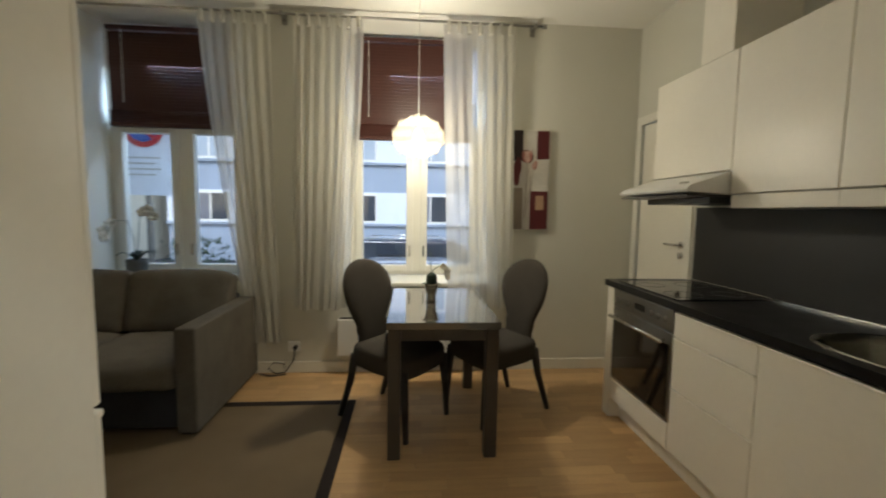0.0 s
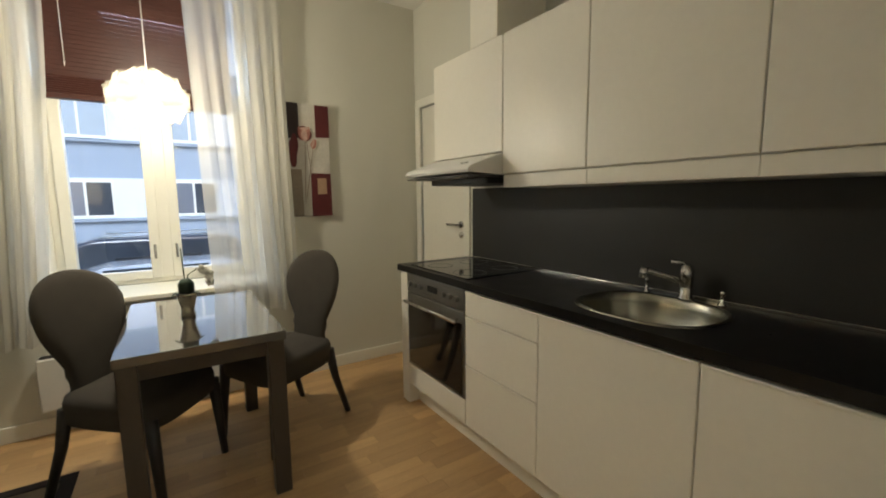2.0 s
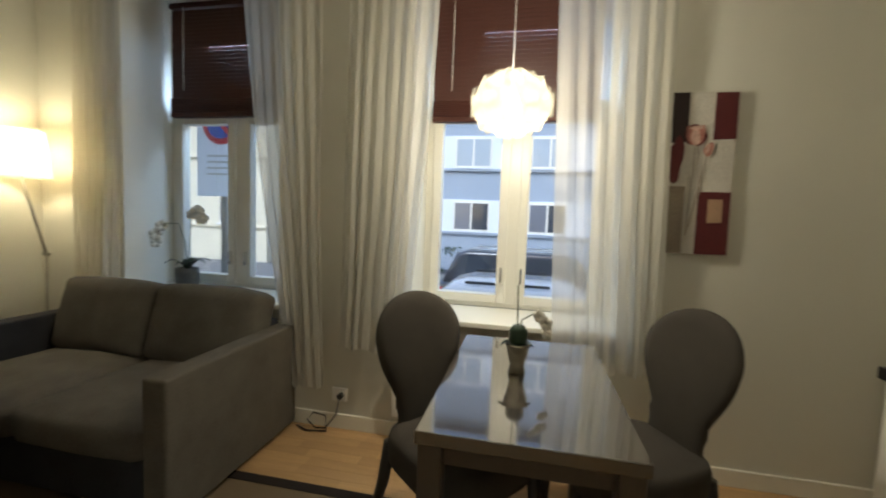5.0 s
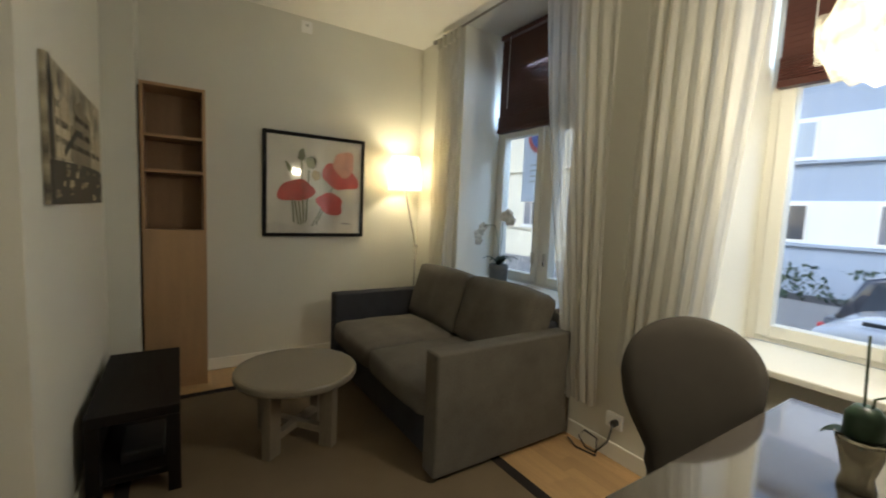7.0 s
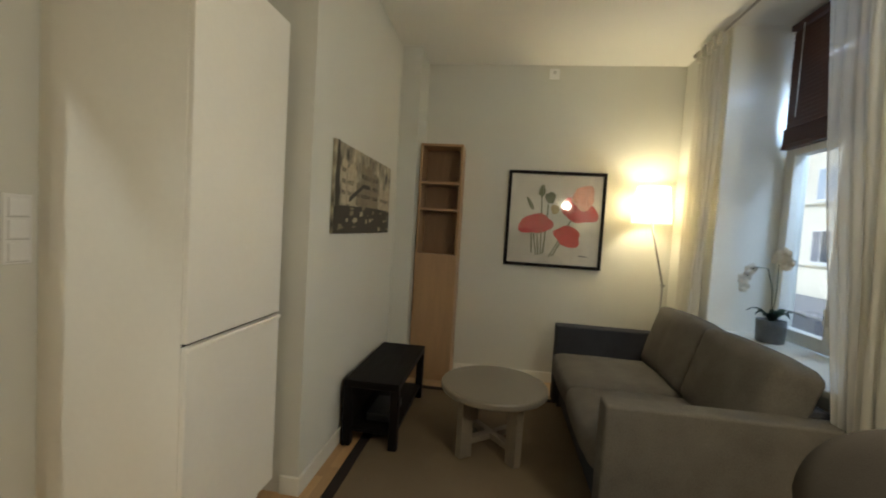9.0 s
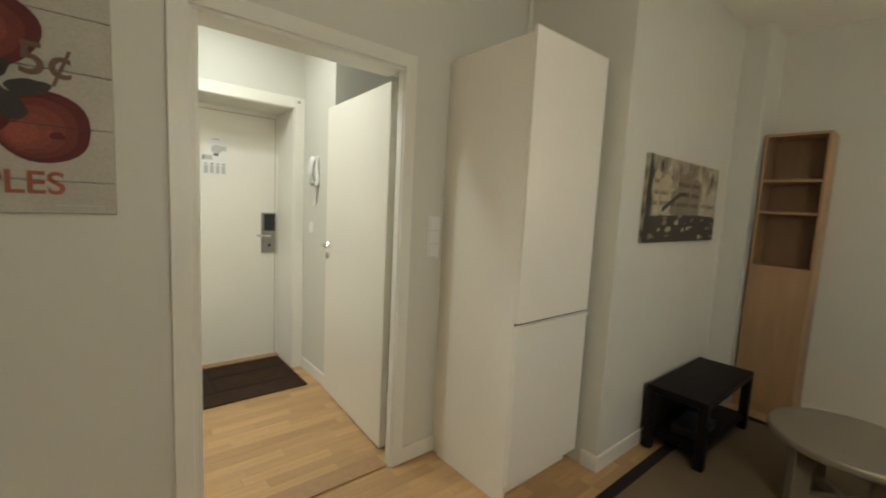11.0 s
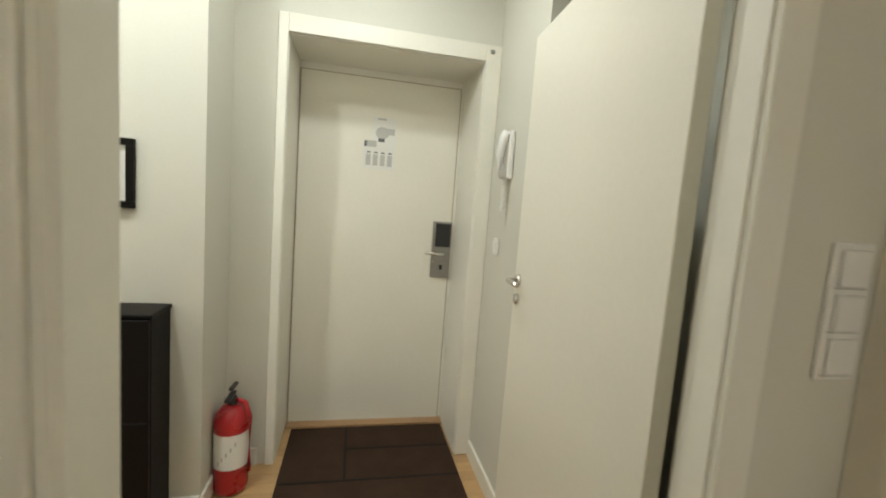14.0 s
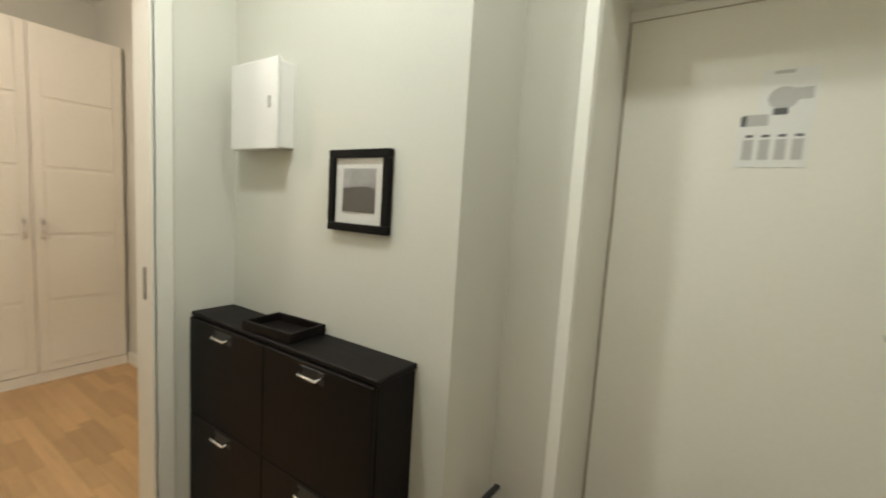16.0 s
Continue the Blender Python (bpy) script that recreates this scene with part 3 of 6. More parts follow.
WHITE_CURTAIN = "off-white linen curtain hanging in soft pleats"
curtain(-2.40, -2.03, -2.42, -2.08, 0.52, 5, WHITE_CURTAIN + " behind the lamp")
curtain(-1.17, -0.66, -0.84, -0.63, 0.27, 7, WHITE_CURTAIN + ", drawn aside behind the sofa", 0.0, 0.45)
curtain(-0.50, 0.01, -0.53, -0.12, 0.53, 7, WHITE_CURTAIN + " beside the dining window", 0.72, 1.0)
curtain(0.60, 1.15, 0.68, 1.18, 0.54, 7, WHITE_CURTAIN + " beside the dining window", 0.0, 0.62)
rod = tagged(empty("curtain_rail", pose(0, 0, 0)), "thin grey metal curtain rail with end brackets", "curtain rail")
part("rail", tube([(-2.44, NORTH - 0.085, 2.715), (1.36, NORTH - 0.085, 2.715)], 0.009, 10), M_STEEL, rod, smooth=True)
for x in (-2.30, -0.58, 1.30):
    b = box(x - 0.012, x + 0.012, NORTH - 0.10, NORTH, 2.70, 2.73, 0.003)
    box(x - 0.018, x + 0.018, NORTH - 0.012, NORTH, 2.67, 2.745, 0.003, bm=b)
    part("bracket", b, M_STEEL, rod)
for x in (-2.45, 1.37):
    part("end_cap", tube([(x - 0.016, NORTH - 0.085, 2.715), (x + 0.016, NORTH - 0.085, 2.715)], 0.016, 12), M_STEEL, rod)


# ---- kitchen ----
def front(name, y0, y1, z0, z1, x, parent, grip=True):
    """A smooth cabinet front with a rounded top edge facing -x."""
    return part(name, box(x - 0.019, x, y0 + 0.0018, y1 - 0.0018, z0 + 0.0018, z1 - 0.0018, 0.004, 2), M_CAB, parent)


FRONT, TOP = 1.668, 0.882
def base_unit(y0, y1, splits, name, label, body_top=TOP - 0.04):
    u = tagged(empty(name, pose(0, 0, 0)), label, "cabinet", "kitchen base units")
    part("body", box(FRONT + 0.001, EAST - 0.002, y0 + 0.001, y1 - 0.001, 0.13, body_top), M_CAB, u)
    part("plinth", box(FRONT + 0.05, FRONT + 0.066, y0, y1, 0.0, 0.128), M_CAB, u)
    for lo, hi in splits:
        f = front("door" if len(splits) == 1 else "drawer_front", y0, y1, lo, hi, FRONT, u)
        part("grip_edge", box(FRONT - 0.024, FRONT - 0.003, y0 + 0.003, y1 - 0.003, hi - 0.014, hi - 0.002, 0.004, 2), M_CAB, f)
    return u


base_unit(SOUTH + 0.004, 1.089, [(0.13, 0.835)], "base_cabinet", "white smooth-fronted kitchen base cabinet with one door")
base_unit(1.089, 1.69, [(0.13, 0.835)], "sink_cabinet", "white smooth-fronted base cabinet under the sink", 0.69)
base_unit(1.69, 2.18, [(0.13, 0.455), (0.455, 0.708), (0.708, 0.835)], "drawer_cabinet", "white base cabinet with three smooth drawers")
tagged(part("end_panel", box(FRONT - 0.02, EAST - 0.002, 2.775, 2.86, 0.0, TOP - 0.04, 0.003), M_CAB), "white kitchen end panel beside the oven", "panel")
oven = tagged(empty("oven", pose(0, 0, 0)), "built-in steel oven with dark glass door under the hob", "oven")
part("body", box(FRONT + 0.002, EAST - 0.01, 2.182, 2.773, 0.13, TOP - 0.04), M_CAB, oven)
part("plinth", box(FRONT + 0.05, FRONT + 0.066, 2.18, 2.86, 0.0, 0.128), M_CAB, oven)
part("lower_panel", box(FRONT - 0.019, FRONT, 2.184, 2.771, 0.13, 0.262, 0.003), M_CAB, oven, "white filler panel under the oven")
cp = part("control_panel", box(FRONT - 0.022, FRONT, 2.184, 2.771, 0.728, 0.838, 0.003, 2), M_STEEL, oven, "brushed steel control panel")
part("display", box(FRONT - 0.025, FRONT - 0.021, 2.43, 2.53, 0.768, 0.802, 0.001), M_BLACKGLASS, cp)
for y in (2.24, 2.30, 2.36, 2.60, 2.66, 2.72):
    part("knob", tube([(FRONT - 0.02, y, 0.782), (FRONT - 0.042, y, 0.782)], 0.015, 16), M_STEEL, cp)
od = part("oven_door", box(FRONT - 0.022, FRONT, 2.184, 2.771, 0.268, 0.722, 0.004, 2), M_STEEL, oven)
part("door_glass", box(FRONT - 0.026, FRONT - 0.0215, 2.20, 2.755, 0.285, 0.66, 0.002), M_OVENGLASS, od, "dark reflecting oven glass")
b = tube([(FRONT - 0.06, 2.21, 0.675), (FRONT - 0.06, 2.745, 0.675)], 0.010, 10)
for y in (2.24, 2.715):
    merge(b, tube([(FRONT - 0.02, y, 0.675), (FRONT - 0.06, y, 0.675)], 0.007, 8))
part("oven_handle", b, M_CHROME, od, smooth=True)

# worktop with a cut-out for the sink
SX, SY, SRX, SRY = 1.905, 1.392, 0.215, 0.252


def oval(rx, ry, k=3.2, n=48):
    out = []
    for i in range(n):
        a = math.tau * i / n
        c, s = math.cos(a), math.sin(a)
        out.append((rx * math.copysign(abs(c) ** (2 / k), c), ry * math.copysign(abs(s) ** (2 / k), s)))
    return out


b = bmesh.new()
CX0, CX1, CY0, CY1 = SX - 0.24, SX + 0.24, SY - 0.24 * SRY / SRX, SY + 0.24 * SRY / SRX
for x0, x1, y0, y1 in ((1.638, EAST - 0.002, CY1, 2.885), (1.638, EAST - 0.002, SOUTH + 0.004, CY0), (1.638, CX0, CY0, CY1), (CX1, EAST - 0.002, CY0, CY1)):
    box(x0, x1, y0, y1, TOP - 0.038, TOP, bm=b)
hole = oval(SRX - 0.008, SRY - 0.008, 2.7)
rim_in, rim_low, rim_out = [], [], []
for x, y in hole:
    k = min(0.24 / max(abs(x), 1e-6), 0.24 * SRY / SRX / max(abs(y), 1e-6))
    rim_in.append(b.verts.new((SX + x, SY + y, TOP)))
    rim_low.append(b.verts.new((SX + x, SY + y, TOP - 0.038)))
    rim_out.append(b.verts.new((SX + x * k, SY + y * k, TOP)))
for i in range(len(hole)):
    j = (i + 1) % len(hole)
    b.faces.new((rim_in[i], rim_out[i], rim_out[j], rim_in[j]))
    b.faces.new((rim_in[i], rim_in[j], rim_low[j], rim_low[i]))
bmesh.ops.remove_doubles(b, verts=b.verts[:], dist=1e-5)
tagged(part("worktop", b, M_COUNTER), "black laminate kitchen worktop", "worktop")
tagged(part("upstand_strip", box(EAST - 0.020, EAST - 0.0085, SOUTH + 0.004, 2.822, TOP, TOP + 0.012, 0.002), M_CHROME), "thin chrome sealing strip along the worktop", "trim strip")
tagged(part("splashback", box(EAST - 0.008, EAST - 0.001, SOUTH + 0.004, 2.822, TOP, 1.352), M_SPLASH), "matt black splashback panel", "splashback")
hob = tagged(empty("hob", pose(0, 0, 0)), "black ceramic glass hob set in the worktop", "hob")
part("glass_top", box(1.672, 2.160, 2.195, 2.765, TOP + 0.0005, TOP + 0.007, 0.003, 2), M_BLACKGLASS, hob)
for x, y, r in ((1.79, 2.33, 0.09), (1.79, 2.62, 0.075), (2.04, 2.33, 0.075), (2.04, 2.62, 0.09)):
    b = turned([(r, TOP + 0.0072), (r, TOP + 0.0078), (r - 0.003, TOP + 0.0078), (r - 0.003, TOP + 0.0072)], 40, False)
    bmesh.ops.translate(b, verts=b.verts[:], vec=(x, y, 0))
    part("cooking_zone", b, M_PRINTD, hob)

# inset steel sink: rim, bowl, waste, and a mixer tap
def rings(levels, k):
    b = bmesh.new()
    loops = []
    for rx, ry, z in levels:
        loops.append([b.verts.new((x, y, z)) for x, y in oval(rx, ry, k)])
    for lo, hi in zip(loops, loops[1:]):
        for i in range(len(lo)):
            j = (i + 1) % len(lo)
            b.faces.new((lo[i], lo[j], hi[j], hi[i]))
    b.faces.new(loops[-1])
    bmesh.ops.recalc_face_normals(b, faces=b.faces[:])
    return b


M_SINK = material("sink_steel", (0.36, 0.35, 0.30), 0.26, 1.0, vary=0.1, scale=5, fine=90, bump=0.008)
sink = tagged(empty("sink", pose(SX, SY, TOP)), "stainless steel inset sink bowl", "sink")
levels = [(SRX, SRY, 0.001), (SRX - 0.003, SRY - 0.003, 0.006), (SRX - 0.012, SRY - 0.012, 0.006), (SRX - 0.018, SRY - 0.018, -0.002)]
for q in range(1, 10):
    a = q / 9 * math.pi / 2
    levels.append((SRX - 0.018 - 0.02 * q / 9 - 0.07 * (1 - math.cos(a)), SRY - 0.018 - 0.02 * q / 9 - 0.07 * (1 - math.cos(a)), -0.002 - 0.165 * math.sin(a)))
levels += [(0.06, 0.08, -0.172), (0.03, 0.03, -0.174)]
part("bowl", rings(levels, 2.7), M_SINK, sink, smooth=True)
part("waste", turned([(0.035, -0.1735), (0.035, -0.170), (0.02, -0.169)], 20), M_CHROME, sink)
tap = tagged(empty("mixer_tap", pose(2.115, 1.365, TOP + 0.007)), "chrome single-lever kitchen mixer tap", "tap")
part("body", turned([(0.029, 0), (0.029, 0.006), (0.023, 0.012), (0.022, 0.075), (0.025, 0.08), (0.025, 0.112), (0.020, 0.130), (0.008, 0.138)], 24), M_CHROME, tap, smooth=True)
part("spout", tube([(-0.005, 0.006, 0.062), (-0.05, 0.045, 0.088), (-0.10, 0.085, 0.108), (-0.125, 0.105, 0.112)], 0.014, 12, 0.85), M_CHROME, tap, smooth=True)
part("nozzle", tube([(-0.12, 0.10, 0.124), (-0.124, 0.104, 0.084)], 0.0155, 14), M_CHROME, tap, smooth=True)
part("lever", tube([(0.0, 0, 0.128), (-0.012, 0.012, 0.142), (-0.045, 0.04, 0.146)], 0.009, 10, 0.7), M_CHROME, tap, smooth=True)
for y, h in ((1.535, 0.062), (1.245, 0.055)):
    d = tagged(part("sink_plug_knob", turned([(0.016, 0), (0.016, 0.005), (0.007, 0.010), (0.007, h - 0.014), (0.010, h - 0.01), (0.009, h)], 16), M_CHROME, None, "", True), "small chrome knob beside the sink", "knob")
    d.location = (2.135, y, TOP + 0.001)

# wall cabinets, hood and duct casing
UF = 1.875
def wall_unit(y0, y1, z0, label):
    u = tagged(empty("wall_cabinet", pose(0, 0, 0)), label, "cabinet", "kitchen wall cabinets")
    part("body", box(UF + 0.001, EAST - 0.002, y0 + 0.001, y1 - 0.001, z0, 2.065), M_CAB, u)
    part("door", box(UF - 0.019, UF, y0 + 0.002, y1 - 0.002, z0 + 0.002, 2.067, 0.004, 2), M_CAB, u)
    return u


for y0, y1 in ((SOUTH + 0.004, 1.063), (1.063, 1.647), (1.647, 2.145)):
    u = wall_unit(y0, y1, 1.402, "white smooth-fronted kitchen wall cabinet")
    part("light_rail", box(UF - 0.012, EAST - 0.02, y0, y1, 1.338, 1.400, 0.003), M_CAB, u)
u = wall_unit(2.147, 2.775, 1.515, "white wall cabinet over the cooker hood")
tagged(part("duct_casing", box(UF - 0.017, EAST - 0.002, 2.19, 2.41, 2.069, CEIL - 0.002, 0.003), M_CAB), "white boxed duct above the cooker hood", "duct casing")
hood = tagged(empty("cooker_hood", pose(0, 2.15, 0)), "white slim cooker hood under the wall cabinet", "cooker hood")
prof = [(EAST - 0.004, 1.512), (UF - 0.01, 1.512), (UF - 0.05, 1.50), (1.665, 1.445), (1.645, 1.425), (1.652, 1.414), (1.84, 1.402), (EAST - 0.004, 1.402)]
b = slab(prof, 0.624, 0.004, 2)
part("canopy", b, M_WHITE, hood)
M_HOODU = material("hood_underside", (0.13, 0.13, 0.125), 0.4, 0.6, vary=0.1, scale=8)
b = box(1.655, 2.16, 0.012, 0.612, 1.3935, 1.4005, 0.002)
part("underside_plate", b, M_HOODU, hood, "dark grey metal underside")
part("filter_box", box(1.80, 2.165, 0.05, 0.575, 1.362, 1.393, 0.006, 2), M_HOODU, hood, "dark grey grease filter box")
part("lamp_cover", box(1.68, 1.73, 0.10, 0.50, 1.388, 1.393, 0.002), M_PRINT, hood)
for y in (0.08, 0.115):
    part("switch", box(1.700, 1.712, y, y + 0.02, 1.459, 1.466, 0.001), M_PRINT, hood)


# ---- fridge ----
fr = tagged(empty("fridge_freezer", pose(0, 0, 0)), "tall white built-in fridge-freezer with two fronts", "fridge")
part("side_panel", box(-0.288, -0.270, SOUTH + 0.06, 1.158, 0.0, 2.155, 0.002), M_CAB, fr)
part("wall_filler", box(-0.300, -0.284, SOUTH + 0.002, SOUTH + 0.062, 0.0, 2.15), M_CAB, fr)
part("carcass", box(-0.842, -0.289, SOUTH + 0.002, 1.157, 0.10, 2.153), M_CAB, fr)
part("plinth", box(-0.842, -0.289, 1.09, 1.105, 0.0, 0.098), M_CAB, fr)
part("upper_door", box(-0.842, -0.271, 1.158, 1.178, 0.892, 2.182, 0.004, 2), M_CAB, fr)
part("lower_door", box(-0.842, -0.271, 1.158, 1.178, 0.10, 0.868, 0.004, 2), M_CAB, fr)
# black strip painting the shade in the gap between the two doors
part("gap_shade_strip", box(-0.840, -0.273, 1.1572, 1.1590, 0.8805, 0.8915), M_BLACK, fr)
part("grip_edge", box(-0.842, -0.271, 1.160, 1.186, 0.862, 0.880, 0.005, 2), M_CAB, fr)


# ---- living room: sofa ----
def cushion(x0, x1, y0, y1, z0, z1, soft=0.05, puff=0.02):
    """A rounded, slightly swollen cushion."""
    b = box(x0, x1, y0, y1, z0, z1)
    bmesh.ops.subdivide_edges(b, edges=b.edges[:], cuts=11, use_grid_fill=True)
    c = Vector(((x0 + x1) / 2, (y0 + y1) / 2, (z0 + z1) / 2))
    h = Vector(((x1 - x0) / 2, (y1 - y0) / 2, (z1 - z0) / 2))
    for v in b.verts:
        d = v.co - c
        q = Vector((d.x / h.x, d.y / h.y, d.z / h.z))
        inner = Vector([max(-(h[i] - soft), min(h[i] - soft, d[i])) for i in range(3)])
        off = d - inner
        if off.length > soft:
            off = off.normalized() * soft
        d = inner + off
        swell = puff * (1 - q.x ** 2) * (1 - q.y ** 2) if abs(q.z) > 0.99 else 0
        swelly = puff * (1 - q.x ** 2) * (1 - q.z ** 2) if abs(q.y) > 0.99 else 0
        v.co = c + d + Vector((0, math.copysign(swelly, q.y), math.copysign(swell, q.z))) + 0.007 * Vector(noise.noise_vector(v.co * 4)) + 0.003 * Vector(noise.noise_vector(v.co * 13))
    return b


sofa = tagged(empty("sofa", pose(-1.605, 3.06, 0)), "grey fabric two-seat sofa with slim square arms", "sofa")
W2 = 0.785
# base, left arm and back frame take the shaded grey
part("base", box(-W2 + 0.115, W2 - 0.115, -0.37, 0.45, 0.035, 0.30, 0.015, 2), M_GREYSHADE, sofa)
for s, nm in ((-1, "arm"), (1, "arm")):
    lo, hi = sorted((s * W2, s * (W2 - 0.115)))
    part(nm, box(lo, hi, -0.425, 0.50, 0.03, 0.635, 0.014, 3), M_GREYSHADE if s < 0 else M_GREY, sofa)
part("back_frame", box(-W2 + 0.115, W2 - 0.115, 0.38, 0.50, 0.03, 0.66, 0.02, 2), M_GREYSHADE, sofa)
for x0, x1 in ((-W2 + 0.112, -0.002), (0.002, W2 - 0.112)):
    part("seat_cushion", cushion(x0, x1, -0.445, 0.36, 0.27, 0.435, 0.05, 0.018), M_GREY, sofa, "", True)
    b = cushion(x0 - 0.004, x1 + 0.004, -0.10, 0.10, 0.0, 0.43, 0.045, 0.022)
    bmesh.ops.transform(b, matrix=pose(0, 0.265, 0.415, -16), verts=b.verts[:])
    part("back_cushion", b, M_GREY, sofa, "", True)
for x in (-0.7, 0.7):
    for y in (-0.36, 0.42):
        part("foot", box(x - 0.025, x + 0.025, y - 0.025, y + 0.025, 0.006, 0.035), M_LEG, sofa)

# rug
rug = tagged(empty("rug", pose(0, 0, 0)), "flat beige woven rug with a dark border", "rug")
RX0, RX1, RY0, RY1 = -2.40, 0.005, 1.395, 3.068
part("weave", box(RX0 + 0.06, RX1 - 0.06, RY0 + 0.06, RY1 - 0.06, 0.0, 0.0068, 0.001), M_RUG, rug)
for x0, x1, y0, y1 in ((RX0, RX1, RY0, RY0 + 0.058), (RX0, RX1, RY1 - 0.058, RY1), (RX0, RX0 + 0.058, RY0 + 0.058, RY1 - 0.058), (RX1 - 0.058, RX1, RY0 + 0.058, RY1 - 0.058)):
    part("border", box(x0, x1, y0, y1, 0.0, 0.009, 0.002), M_RUGB, rug)

# round coffee table
ct = tagged(empty("coffee_table", pose(-1.545, 2.185, 0.007, 0, 0, 40)), "round greyed-oak coffee table with a smooth top and board legs", "coffee table")
part("tabletop", turned([(0.295, 0.360), (0.312, 0.364), (0.318, 0.375), (0.318, 0.394), (0.313, 0.402), (0.30, 0.404)], 56), M_COFFEE, ct)
for i in range(4):
    b = box(0.160, 0.240, -0.026, 0.026, 0.0, 0.36, 0.003)
    bmesh.ops.rotate(b, verts=b.verts[:], matrix=Matrix.Rotation(i * math.pi / 2, 3, "Z"))
    part("leg", b, M_COFLEG, ct)
part("stretcher", box(-0.162, 0.162, -0.022, 0.022, 0.07, 0.105, 0.002), M_COFLEG, ct)
b = box(-0.022, 0.022, -0.162, -0.024, 0.072, 0.107, 0.002)
box(-0.022, 0.022, 0.024, 0.162, 0.072, 0.107, 0.002, bm=b)
part("stretcher", b, M_COFLEG, ct)

# low black bench
tv = tagged(empty("tv_bench", pose(-1.77, 1.48, 0.007)), "low black-brown wooden television bench with an open shelf", "bench")
part("top", box(-0.415, 0.415, -0.165, 0.165, 0.352, 0.395, 0.003), M_BLACKW, tv)
part("shelf", box(-0.385, 0.385, -0.15, 0.15, 0.075, 0.105, 0.003), M_BLACKW, tv)
part("back_panel", box(-0.385, 0.385, -0.16, -0.145, 0.105, 0.352), M_BLACKW, tv)
for x in (-0.39, 0.39):
    for y in (-0.14, 0.14):
        part("leg", box(x - 0.025, x + 0.025, y - 0.025, y + 0.025, 0.0, 0.352, 0.003), M_BLACKW, tv)
bag = tagged(empty("cable_box", pose(-1.62, 1.50, 0.1125)), "small black media box on the bench shelf", "media box")
part("case", box(-0.14, 0.14, -0.08, 0.08, 0, 0.05, 0.006, 2), M_BLACK, bag)

# bookcase
bc = tagged(empty("bookcase", pose(0, 0, 0)), "narrow tall oak-veneer bookcase, open shelves above a door", "bookcase")
BX0, BX1, BY0, BY1, BT = WEST + 0.004, -2.548, 1.452, 1.812, 2.022
for y0, y1 in ((BY0, BY0 + 0.018), (BY1 - 0.018, BY1)):
    part("side", box(BX0, BX1, y0, y1, 0.0, BT, 0.001), M_OAKV, bc)
part("back", box(BX0, BX0 + 0.008, BY0 + 0.018, BY1 - 0.018, 0.05, BT - 0.01), M_OAKSHADE, bc)
for z in (0.05, 1.062, 1.462, 1.685, BT - 0.018):
    part("shelf", box(BX0 + 0.008, BX1 - 0.002, BY0 + 0.018, BY1 - 0.018, z, z + 0.018, 0.001), M_OAKV, bc)
part("door", box(BX1 - 0.001, BX1 + 0.017, BY0 + 0.002, BY1 - 0.002, 0.072, 1.092, 0.002), M_OAKV, bc, "plain oak-veneer door")
part("plinth", box(BX1 - 0.03, BX1 - 0.012, BY0 + 0.018, BY1 - 0.018, 0.0, 0.05), M_OAKV, bc)
# thin black sheet added as the shade between pier and bookcase
tagged(part("bookcase_gap_shade", box(-2.79, -2.60, 1.4405, 1.4505, 0.0, 2.0), M_BLACKF), "black strip standing in for the shade in the gap beside the bookcase", "panel")


# ---- dining ----
table = tagged(empty("dining_table", pose(0.5425, 2.80, 0)), "small grey-brown dining table with a glossy top", "table")
part("tabletop", box(-0.295, 0.295, -0.445, 0.51, 0.700, 0.738, 0.003, 2), M_TABLE, table)
b = box(-0.24, 0.24, -0.40, -0.38, 0.63, 0.70)
box(-0.24, 0.24, 0.445, 0.465, 0.63, 0.70, bm=b)
box(-0.255, -0.235, -0.38, 0.445, 0.63, 0.70, bm=b)
box(0.235, 0.255, -0.38, 0.445, 0.63, 0.70, bm=b)
part("apron", b, M_TLEG, table)
for x in (-0.255, 0.255):
    for y in (-0.40, 0.465):
        part("leg", box(x - 0.033, x + 0.033, y - 0.033, y + 0.033, 0.0, 0.70, 0.003), M_TLEG, table)


